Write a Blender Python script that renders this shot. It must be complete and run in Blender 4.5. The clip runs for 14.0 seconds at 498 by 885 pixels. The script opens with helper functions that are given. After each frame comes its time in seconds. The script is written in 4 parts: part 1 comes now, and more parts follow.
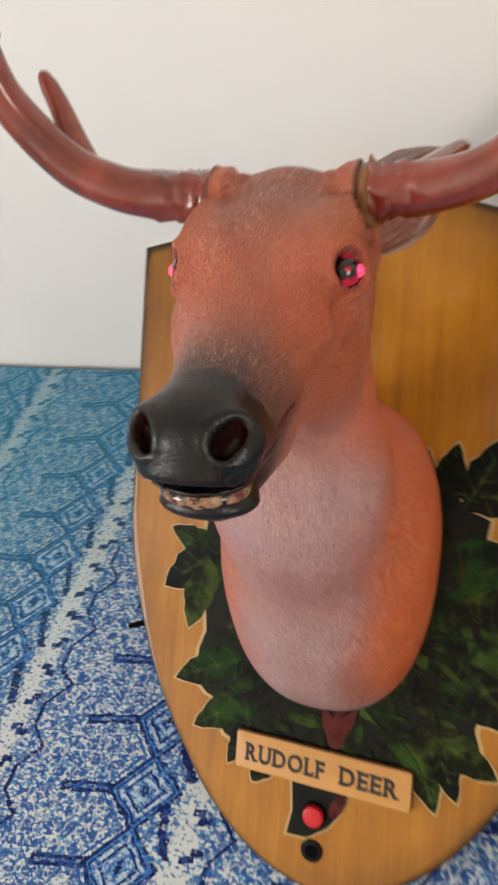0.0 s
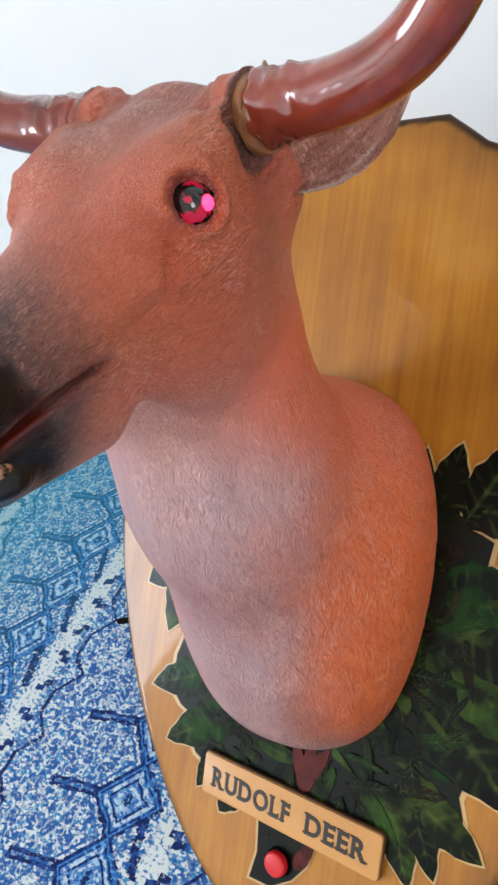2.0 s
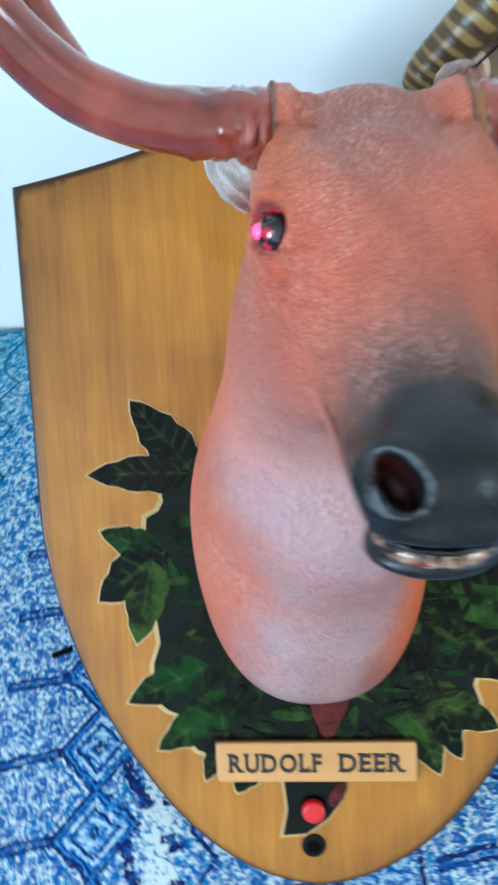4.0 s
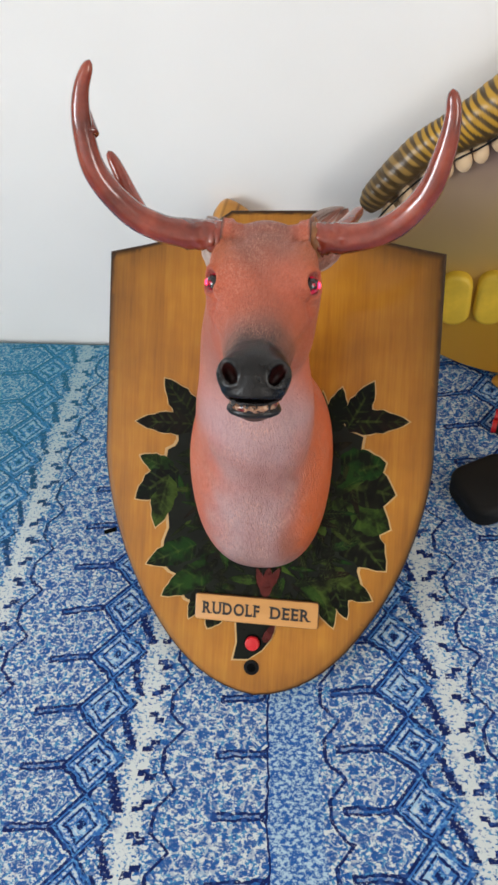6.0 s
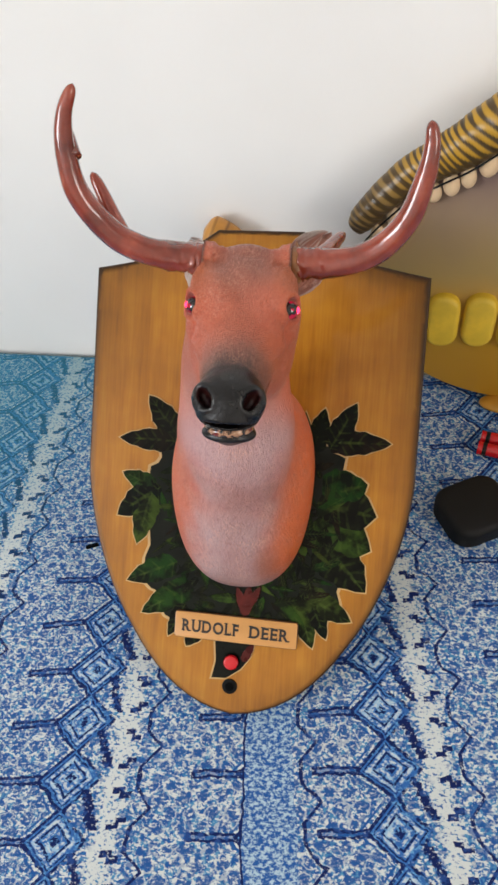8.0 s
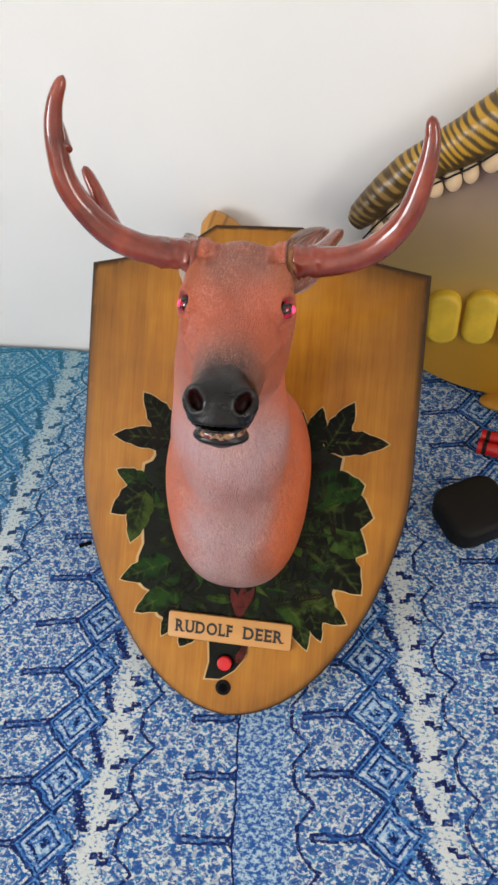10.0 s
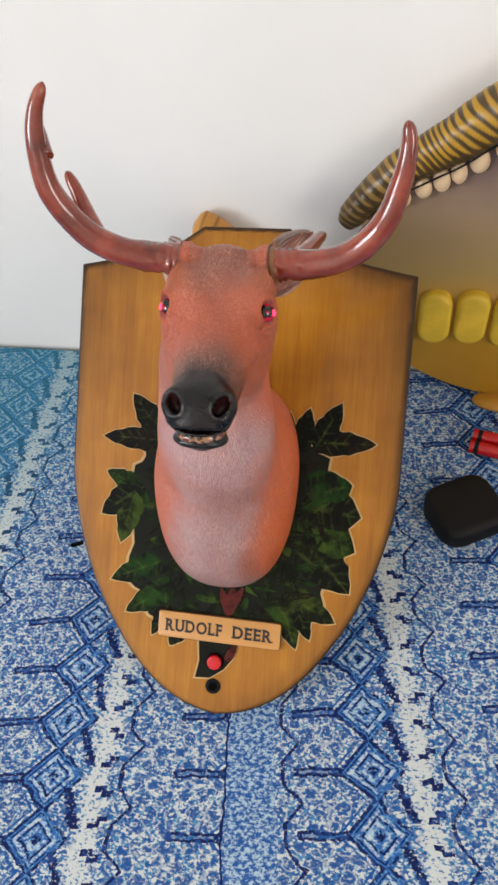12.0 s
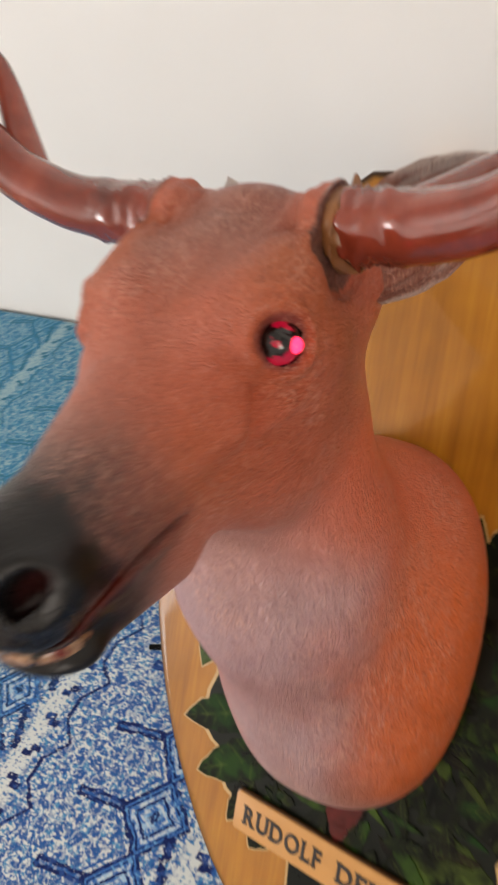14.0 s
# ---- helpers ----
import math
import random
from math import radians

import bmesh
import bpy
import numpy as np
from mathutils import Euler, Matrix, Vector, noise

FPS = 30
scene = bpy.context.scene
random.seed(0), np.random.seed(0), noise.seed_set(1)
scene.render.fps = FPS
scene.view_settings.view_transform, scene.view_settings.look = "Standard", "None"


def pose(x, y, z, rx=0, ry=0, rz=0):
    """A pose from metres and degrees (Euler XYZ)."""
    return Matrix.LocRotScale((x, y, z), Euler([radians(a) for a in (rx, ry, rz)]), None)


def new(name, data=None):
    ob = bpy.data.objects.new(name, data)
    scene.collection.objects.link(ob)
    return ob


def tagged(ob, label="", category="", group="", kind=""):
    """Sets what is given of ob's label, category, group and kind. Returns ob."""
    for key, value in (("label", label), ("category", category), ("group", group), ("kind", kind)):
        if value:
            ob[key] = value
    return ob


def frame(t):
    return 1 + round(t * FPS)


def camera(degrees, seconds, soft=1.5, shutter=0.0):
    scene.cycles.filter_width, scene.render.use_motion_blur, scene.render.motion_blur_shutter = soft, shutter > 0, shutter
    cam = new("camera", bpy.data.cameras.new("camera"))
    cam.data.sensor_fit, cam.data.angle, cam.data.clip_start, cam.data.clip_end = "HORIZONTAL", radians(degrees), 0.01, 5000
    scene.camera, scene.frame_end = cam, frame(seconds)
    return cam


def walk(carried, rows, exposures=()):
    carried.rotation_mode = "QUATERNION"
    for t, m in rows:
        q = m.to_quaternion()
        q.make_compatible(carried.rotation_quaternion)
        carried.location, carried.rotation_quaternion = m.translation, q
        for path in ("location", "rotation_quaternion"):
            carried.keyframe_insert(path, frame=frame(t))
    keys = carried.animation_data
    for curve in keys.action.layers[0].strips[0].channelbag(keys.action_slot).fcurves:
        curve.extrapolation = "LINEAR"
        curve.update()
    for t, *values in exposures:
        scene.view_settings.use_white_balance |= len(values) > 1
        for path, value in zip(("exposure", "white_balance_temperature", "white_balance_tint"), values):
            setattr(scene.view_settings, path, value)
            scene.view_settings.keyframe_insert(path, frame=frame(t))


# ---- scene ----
cam = camera(36.0, 14.0, soft=2.7, shutter=0.5)
# seconds, x, y, z, and the turns about x, y and z
PATH = [
    (0, 0.1333, -0.0755, 0.5030, 43.32, 15.59, 19.79),
    (0.5, 0.1511, -0.0159, 0.4387, 46.66, 19.70, 30.25),
    (1, 0.1783, -0.0023, 0.4281, 46.86, 21.44, 30.71),
    (1.5, 0.1894, -0.0048, 0.4239, 47.18, 21.92, 31.60),
    (2, 0.1898, -0.0096, 0.4324, 46.77, 21.69, 31.45),
    (2.5, 0.1795, -0.0043, 0.4390, 46.16, 20.84, 31.43),
    (2.8, 0.1021, -0.0142, 0.4575, 40.28, 11.04, 13.10),
    (3, 0.0526, -0.0187, 0.4700, 38.65, 8.62, 1.48),
    (3.5, -0.0236, -0.0270, 0.4820, 34.89, 4.73, -4.47),
    (4, -0.0012, -0.0371, 0.4919, 34.39, 4.41, 0.61),
    (4.2, 0.0569, -0.0845, 0.5293, 34.94, 5.86, 6.18),
    (6.3, 0.1001, -0.2397, 0.6558, 39.83, 5.66, 9.09),
    (6.5, 0.0978, -0.2402, 0.6565, 40.12, 5.27, 9.40),
    (7, 0.1007, -0.2414, 0.6565, 40.61, 5.00, 9.33),
    (7.5, 0.1002, -0.2390, 0.6571, 40.44, 4.43, 9.24),
    (8, 0.1133, -0.2303, 0.6597, 39.96, 5.12, 9.35),
    (8.5, 0.1141, -0.2335, 0.6593, 40.16, 4.77, 9.69),
    (11, 0.1248, -0.2106, 0.6549, 38.89, 5.42, 9.96),
    (11.5, 0.1318, -0.2158, 0.6574, 38.91, 5.69, 10.07),
    (12, 0.1320, -0.2154, 0.6599, 39.08, 5.43, 10.04),
    (12.5, 0.1307, -0.2127, 0.6585, 38.58, 5.46, 10.34),
    (13, 0.1398, -0.2035, 0.6453, 38.28, 6.18, 10.66),
    (13.5, 0.1603, -0.1097, 0.5794, 39.35, 12.01, 19.98),
    (13.7, 0.1657, -0.0487, 0.5311, 41.81, 15.29, 25.98),
    (14, 0.1620, 0.0226, 0.4670, 43.56, 20.76, 33.46),
]
# the phone brightens and cools its picture near the head, and warms again at the end
GRADE = [(0.0, -0.03, 7100, 12), (0.5, 0.12, 6800, 10), (1.0, 0.28, 6250, 9), (2.5, 0.31, 5650, 5), (3.0, 0.47, 5050, 0), (3.5, 0.52, 4700, -8),
         (4.2, 0.50, 4850, -8), (6.3, 0.10, 6450, 10), (8.7, 0.12, 6550, 10), (11.0, 0.12, 6550, 11), (13.0, 0.12, 6600, 11), (14.0, -0.02, 7200, 14)]
walk(cam, [(t, pose(x, y, z, rx, ry, rz)) for t, x, y, z, rx, ry, rz in PATH], GRADE)

# ---- light ----
world = bpy.data.worlds.new("sky")
scene.world = world
world.use_nodes = True
wn, wl = world.node_tree.nodes, world.node_tree.links
sky = wn.new("ShaderNodeTexSky")
sky.sky_type, sky.sun_disc = "NISHITA", False
sky.sun_elevation, sky.sun_rotation = radians(40), radians(150)
wl.new(sky.outputs[0], wn["Background"].inputs[0])
wn["Background"].inputs[1].default_value = 0.12


def window_light(name, m, wide, high, watts, colour):
    lamp = bpy.data.lights.new(name, "AREA")
    lamp.shape, lamp.size, lamp.size_y, lamp.energy, lamp.color = "RECTANGLE", wide, high, watts, colour
    ob = new(name, lamp)
    ob.matrix_world = m
    return ob


# daylight that enters by the two windows behind the camera
window_light("daylight_west", pose(-2.47, -1.95, 1.2, 90, 0, -90), 1.46, 1.26, 80.0, (0.92, 0.96, 1.0))
window_light("daylight_east", pose(2.47, -1.6, 1.2, 90, 0, 90), 1.16, 1.26, 30.0, (1.0, 0.94, 0.86))


# ---- materials ----
def lin(r, g, b):
    """Linear colour from 0 to 255 values."""
    return tuple(((c / 255 + 0.055) / 1.055) ** 2.4 if c > 10 else c / 255 / 12.92 for c in (r, g, b)) + (1.0,)


class Nodes:
    """A material and short ways to wire its nodes."""

    def __init__(self, name, rough=0.5, metal=0.0, spec=0.5, coat=0.0):
        self.mat = bpy.data.materials.new(name)
        self.mat.use_nodes = True
        self.tree = self.mat.node_tree
        self.shader = self.tree.nodes["Principled BSDF"]
        self.shader.inputs["Roughness"].default_value = rough
        self.shader.inputs["Metallic"].default_value = metal
        self.shader.inputs["Specular IOR Level"].default_value = spec
        self.shader.inputs["Coat Weight"].default_value = coat
        self.shader.inputs["Coat Roughness"].default_value = 0.12

    def put(self, socket, value):
        if hasattr(value, "is_linked"):
            self.tree.links.new(value, socket)
        else:
            socket.default_value = value

    def math(self, op, a, b=0.0, c=0.0):
        n = self.tree.nodes.new("ShaderNodeMath")
        n.operation = op
        for i, v in enumerate((a, b, c)):
            self.put(n.inputs[i], v)
        return n.outputs[0]

    def mix(self, f, a, b):
        n = self.tree.nodes.new("ShaderNodeMix")
        n.data_type = "RGBA"
        self.put(n.inputs[0], f)
        self.put(n.inputs[6], a)
        self.put(n.inputs[7], b)
        return n.outputs[2]

    def coords(self, scale=(1, 1, 1), kind="Object"):
        c = self.tree.nodes.new("ShaderNodeTexCoord")
        m = self.tree.nodes.new("ShaderNodeMapping")
        m.inputs["Scale"].default_value = scale
        self.tree.links.new(c.outputs[kind], m.inputs[0])
        return m.outputs[0]

    def noise(self, scale, detail=3.0, vector=None, rough=0.55):
        n = self.tree.nodes.new("ShaderNodeTexNoise")
        n.inputs["Scale"].default_value, n.inputs["Detail"].default_value, n.inputs["Roughness"].default_value = scale, detail, rough
        self.tree.links.new(vector or self.coords(), n.inputs["Vector"])
        return n.outputs["Fac"]

    def ramp(self, f, *stops):
        n = self.tree.nodes.new("ShaderNodeValToRGB")
        while len(n.color_ramp.elements) < len(stops):
            n.color_ramp.elements.new(0.5)
        for e, (at, col) in zip(n.color_ramp.elements, stops):
            e.position, e.color = at, col
        self.put(n.inputs[0], f)
        return n.outputs[0]

    def step(self, v, lo, hi):
        n = self.tree.nodes.new("ShaderNodeMapRange")
        n.interpolation_type = "SMOOTHSTEP"
        for i, x in ((0, v), (1, lo), (2, hi)):
            self.put(n.inputs[i], x)
        return n.outputs[0]

    def attr(self, name):
        n = self.tree.nodes.new("ShaderNodeAttribute")
        n.attribute_name = name
        return n.outputs["Color"]

    def random(self):
        return self.tree.nodes.new("ShaderNodeObjectInfo").outputs["Random"]

    def colour(self, v):
        self.put(self.shader.inputs["Base Color"], v)
        return self

    def rough(self, v):
        self.put(self.shader.inputs["Roughness"], v)
        return self

    def bump(self, height, strength=0.3, distance=0.001):
        n = self.tree.nodes.new("ShaderNodeBump")
        n.inputs["Strength"].default_value, n.inputs["Distance"].default_value = strength, distance
        self.put(n.inputs["Height"], height)
        old = self.shader.inputs["Normal"]
        if old.is_linked:
            self.tree.links.new(old.links[0].from_socket, n.inputs["Normal"])
        self.tree.links.new(n.outputs[0], old)
        return self


def plain(name, col, rough=0.5, vary=0.12, scale=60.0, bump=0.0, **kw):
    """A surface of one paint with faint mottling at two scales."""
    m = Nodes(name, rough, **kw)
    f = m.math("ADD", m.math("MULTIPLY", m.noise(scale, 4), 0.6), m.math("MULTIPLY", m.noise(scale / 8, 2), 0.4))
    dark = tuple(c * (1 - vary) for c in col[:3]) + (1,)
    lite = tuple(min(1, c * (1 + vary)) for c in col[:3]) + (1,)
    m.colour(m.ramp(f, (0.3, dark), (0.7, lite)))
    m.rough(m.math("MULTIPLY_ADD", f, 0.2, max(0.02, rough - 0.1)))
    if bump:
        m.bump(m.noise(scale * 6, 4), bump, 0.0004)
    return m.mat


def wall_paint():
    m = Nodes("wall_paint", 0.85, spec=0.3)
    f = m.noise(3.0, 3)
    m.colour(m.ramp(f, (0.3, lin(228, 226, 222)), (0.7, lin(236, 234, 231))))
    m.bump(m.noise(420.0, 4), 0.12, 0.0006)
    return m.mat


def wood_lacquer():
    """Honey-coloured pine with its grain upright, a dark edge and a painted-in dark reflection, under lacquer."""
    m = Nodes("wood_lacquer", 0.34, spec=0.25, coat=0.3)
    grain = m.noise(1.0, 5, m.coords((95, 5, 20)))
    fine = m.noise(1.0, 4, m.coords((520, 22, 60)))
    cloud = m.noise(16.0, 3)
    f = m.math("ADD", m.math("MULTIPLY", cloud, 0.4), m.math("ADD", m.math("MULTIPLY", grain, 0.35), m.math("MULTIPLY", fine, 0.25)))
    wood = m.ramp(f, (0.28, lin(118, 70, 12)), (0.5, lin(163, 104, 20)), (0.72, lin(190, 132, 34)))
    rim = m.attr("rim")
    col = m.mix(m.math("MULTIPLY", rim, 0.94), wood, lin(30, 15, 6))
    m.colour(col)
    m.rough(m.math("MULTIPLY_ADD", m.noise(30.0, 3), 0.2, 0.34))
    m.shader.inputs["Coat Roughness"].default_value = 0.05
    m.put(m.shader.inputs["Coat Weight"], m.math("MULTIPLY_ADD", m.step(rim, 0.3, 0.8), -0.24, 0.32))
    m.bump(fine, 0.08, 0.0003)
    return m.mat


def deer_paint():
    """Airbrushed rubber skin: the paint lies in the mesh's colours, the hair is moulded relief; the muzzle is bare and shiny."""
    m = Nodes("deer_paint", 0.36, spec=0.68)
    col = m.attr("paint")
    bare = m.attr("bare")
    furry = m.math("SUBTRACT", 1.0, bare)
    # short wavy hair: streaks that run down the neck and back along the face, bent by a slower noise
    bend = m.noise(85.0, 2)

    def streaks(along, third, long_scale, across_scale, detail=3):
        out = m.tree.nodes.new("ShaderNodeCombineXYZ")
        for i, (axis, k) in enumerate((((1, 0, 0), across_scale), (along, long_scale), (third, across_scale))):
            dot = m.tree.nodes.new("ShaderNodeVectorMath")
            dot.operation = "DOT_PRODUCT"
            m.tree.links.new(m.coords(), dot.inputs[0])
            dot.inputs[1].default_value = axis
            v = dot.outputs["Value"]
            if i != 1:
                v = m.math("ADD", v, m.math("MULTIPLY_ADD", bend, 0.0044, -0.0022))
            m.put(out.inputs[i], m.math("MULTIPLY", v, k))
        return m.noise(1.0, detail, out.outputs[0], 0.6)

    face = m.attr("face")
    hair = m.mix(face, streaks((0, -0.83, -0.55), (0, 0.55, -0.83), 320, 1550), streaks((0, -0.63, 0.77), (0, 0.77, 0.63), 480, 2100))
    tuft = m.mix(face, streaks((0, -0.83, -0.55), (0, 0.55, -0.83), 130, 560, 2), streaks((0, -0.63, 0.77), (0, 0.77, 0.63), 200, 760, 2))
    fine = m.noise(1.0, 2, m.coords((1500, 600, 700)))
    blot = m.noise(70.0, 3)
    wide = m.noise(22.0, 2)
    patchy = m.math("MULTIPLY_ADD", m.step(m.noise(38.0, 3), 0.40, 0.64), 0.7, 0.3)
    # highlights on the hair and shade in its furrows, mixed into the colour in patches
    col = m.mix(m.math("MULTIPLY", m.math("MULTIPLY", m.step(hair, 0.50, 0.66), m.math("MULTIPLY", patchy, 0.58)), furry), col, lin(238, 178, 152))
    col = m.mix(m.math("MULTIPLY", m.math("MULTIPLY", m.step(hair, 0.49, 0.32), m.math("MULTIPLY", patchy, 0.42)), furry), col, lin(118, 40, 22))
    col = m.mix(m.math("MULTIPLY", m.math("MULTIPLY", m.step(tuft, 0.47, 0.30), 0.24), furry), col, lin(130, 50, 32))
    col = m.mix(m.math("MULTIPLY", m.math("MULTIPLY", m.step(tuft, 0.53, 0.70), m.math("MULTIPLY", patchy, 0.42)), furry), col, lin(226, 168, 150))
    col = m.mix(m.math("MULTIPLY", m.math("MULTIPLY", m.step(wide, 0.5, 0.75), 0.14), furry), col, lin(146, 56, 32))
    m.colour(col)
    m.rough(m.math("ADD", m.math("MULTIPLY", furry, m.math("MULTIPLY_ADD", fine, 0.25, 0.20)), m.math("MULTIPLY", bare, m.math("MULTIPLY_ADD", blot, 0.25, 0.18))))
    m.put(m.shader.inputs["Specular IOR Level"], m.math("MULTIPLY_ADD", furry, 0.46, 0.42))
    m.bump(m.noise(130.0, 2), 0.12, 0.001).bump(m.math("MULTIPLY", tuft, furry), 0.5, 0.0013).bump(m.math("MULTIPLY", hair, furry), 1.0, 0.0016).bump(fine, 0.3, 0.0006).bump(m.math("MULTIPLY", m.noise(420.0, 3), bare), 0.35, 0.0008)
    return m.mat


def antler_paint():
    m = Nodes("antler_paint", 0.2, coat=0.8)
    f = m.noise(45.0, 4)
    m.colour(m.ramp(f, (0.3, lin(96, 34, 20)), (0.55, lin(136, 54, 36)), (0.8, lin(162, 82, 56))))
    m.rough(m.math("MULTIPLY_ADD", m.noise(160.0, 3), 0.2, 0.05))
    m.bump(m.noise(140.0, 3), 0.22, 0.0007)
    return m.mat


def leaf_print():
    """Glossy printed foliage, each leaf its own green, with veins and dull brown patches."""
    m = Nodes("leaf_print", 0.28, spec=0.09)
    r = m.random()
    patch = m.noise(60.0, 4)
    blade = m.tree.nodes.new("ShaderNodeSeparateColor")
    m.tree.links.new(m.attr("blade"), blade.inputs[0])
    across, along = blade.outputs[0], blade.outputs[1]
    green = m.ramp(r, (0.0, lin(9, 17, 11)), (0.25, lin(26, 24, 15)), (0.45, lin(24, 54, 18)), (0.65, lin(56, 74, 26)), (0.8, lin(32, 20, 15)), (1.0, lin(14, 20, 15)))
    col = m.mix(m.math("MULTIPLY", m.step(patch, 0.40, 0.60), 0.9), green, lin(12, 11, 9))
    # a pale midrib, slanting side veins, and a lighter half to each blade
    rib = m.step(across, 0.16, 0.04)
    slant = m.math("FRACT", m.math("MULTIPLY_ADD", across, 0.9, m.math("MULTIPLY", along, 7.0)))
    vein = m.step(m.math("ABSOLUTE", m.math("SUBTRACT", slant, 0.5)), 0.22, 0.04)
    light = m.math("MULTIPLY", m.math("ADD", m.math("MULTIPLY", vein, 0.18), m.math("MULTIPLY", rib, 0.25)), m.step(m.noise(90.0, 2), 0.4, 0.62))
    col = m.mix(light, col, lin(86, 104, 44))
    m.rough(m.math("MULTIPLY_ADD", m.noise(45.0, 3), 0.25, 0.10))
    m.bump(m.noise(110.0, 4), 0.35, 0.0010)
    m.colour(col)
    return m.mat


def cloth_print():
    """Blue and white block-printed cotton: bands of hexagons, nested diamonds, speckled white stripes and a woven seam."""
    m = Nodes("cloth_print", 0.9, spec=0.2)
    sep = m.tree.nodes.new("ShaderNodeSeparateXYZ")
    m.tree.links.new(m.coords(), sep.inputs[0])
    x0, y0 = sep.outputs[0], sep.outputs[1]
    wob = m.math("MULTIPLY_ADD", m.noise(25.0, 3), 0.008, -0.004)
    wob2 = m.math("MULTIPLY_ADD", m.noise(120.0, 2), 0.004, -0.002)
    # the right-hand width lies slightly askew
    slant = m.math("MULTIPLY_ADD", m.step(x0, -0.08, 0.14), 0.17, 0.045)
    x = m.math("ADD", m.math("MULTIPLY_ADD", y0, slant, x0), m.math("ADD", wob, wob2))
    y = m.math("ADD", m.math("MULTIPLY_ADD", x0, -0.17, y0), m.math("ADD", wob, wob2))
    right = m.math("GREATER_THAN", x, 0.032)
    xx = m.math("ADD", x, m.math("MULTIPLY_ADD", right, -0.262, 0.09))
    P, Q = 0.165, 0.0485
    # q: distance across the band from the white stripe, -0.5 to 0.5 of a period, in metres
    q = m.math("MULTIPLY", m.math("SUBTRACT", m.math("FRACT", m.math("ADD", m.math("DIVIDE", xx, P), 0.5)), 0.5), P)
    ph = m.math("SUBTRACT", m.math("FRACT", m.math("ADD", m.math("DIVIDE", y, Q), 0.5)), 0.5)   # -0.5..0.5 along
    aph = m.math("ABSOLUTE", ph)
    yy = m.math("MULTIPLY", aph, Q)

    def line(v, at, wide):
        return m.math("LESS_THAN", m.math("ABSOLUTE", m.math("SUBTRACT", v, at)), wide)

    def both(a, b):
        return m.math("MULTIPLY", a, b)

    def either(a, b):
        return m.math("MAXIMUM", a, b)

    grain = m.noise(1.0, 3, m.coords((300, 420, 200)), 0.65)
    grain2 = m.noise(1.0, 2, m.coords((125, 150, 80)), 0.6)
    white, light, mid, navy = lin(202, 208, 206), lin(96, 150, 198), lin(32, 84, 150), lin(14, 30, 84)
    # ground: speckled white on blue
    jag = m.math("MULTIPLY_ADD", m.noise(1.0, 3, m.coords((160, 190, 40))), 0.022, -0.011)
    inwhite = m.step(m.math("ABSOLUTE", m.math("ADD", q, jag)), 0.0150, 0.0045)
    curl = m.noise(1.0, 2, m.coords((95, 115, 60)), 0.5)
    edge = m.math("ABSOLUTE", m.math("SUBTRACT", curl, 0.5))
    flower = m.math("MULTIPLY", m.step(edge, 0.055, 0.025), m.math("SUBTRACT", 1.0, inwhite))
    level = m.math("MULTIPLY_ADD", inwhite, -0.068, m.math("MULTIPLY_ADD", flower, 0.08, 0.478))
    f0 = m.step(m.math("SUBTRACT", grain, level), -0.03, 0.05)
    deep = m.mix(m.step(m.noise(1.0, 2, m.coords((230, 160, 60)), 0.6), 0.42, 0.58), mid, lin(72, 134, 178))
    ground = m.mix(f0, deep, white)
    ground = m.mix(m.math("MULTIPLY", m.math("MULTIPLY", m.step(grain2, 0.51, 0.59), 0.75), m.math("SUBTRACT", 1.0, inwhite)), ground, mid)
    # hexagons fill q from 0.03 to P - 0.045, their tips at the diamonds
    qd = m.math("ADD", q, 0.040)                       # from the diamonds' line
    dia = m.math("ADD", m.math("ABSOLUTE", qd), yy)     # diamond distance
    blue = m.mix(m.step(grain, 0.5, 0.62), lin(48, 100, 166), light)
    # a lattice of nested diamonds: wide double outlines that meet in crosses, pale and blue bands within
    inband = both(m.math("GREATER_THAN", q, -0.070), m.math("LESS_THAN", q, -0.012))
    indiam = both(inband, m.math("LESS_THAN", dia, 0.0262))
    torn = m.step(grain, 0.66, 0.54)
    field = m.mix(m.step(grain2, 0.50, 0.60), blue, lin(150, 182, 206))
    col = m.mix(indiam, ground, m.mix(m.step(dia, 0.0190, 0.0205), field, blue))
    pale = either(line(dia, 0.0174, 0.0016), line(dia, 0.0088, 0.0016))
    col = m.mix(both(both(indiam, pale), m.math("MULTIPLY", m.step(grain, 0.44, 0.56), 0.75)), col, white)
    rings = either(line(dia, 0.0140, 0.0013), both(m.math("LESS_THAN", dia, 0.0050), m.step(grain, 0.62, 0.5)))
    col = m.mix(both(indiam, both(rings, torn)), col, navy)
    lattice = both(inband, either(line(dia, 0.0262, 0.0019), both(line(dia, 0.0212, 0.0009), torn)))
    left = m.math("LESS_THAN", qd, 0.004)
    wrap = m.math("MODULO", m.math("ADD", q, P), P)
    # pale chevron outside the diamonds' near side, then the next blue one
    outer = both(both(m.math("GREATER_THAN", wrap, 0.066), m.math("LESS_THAN", wrap, 0.125)), m.math("GREATER_THAN", dia, 0.0262))
    col = m.mix(both(outer, m.math("MULTIPLY", line(dia, 0.0298, 0.0014), m.step(grain, 0.46, 0.56))), col, white)
    col = m.mix(both(outer, m.math("MULTIPLY", line(dia, 0.0330, 0.0013), m.step(grain2, 0.62, 0.48))), col, mid)
    bars = both(both(m.math("GREATER_THAN", wrap, 0.062), m.math("LESS_THAN", wrap, 0.1005)), line(yy, 0.0024, m.math("MULTIPLY_ADD", grain2, 0.0030, -0.0002)))
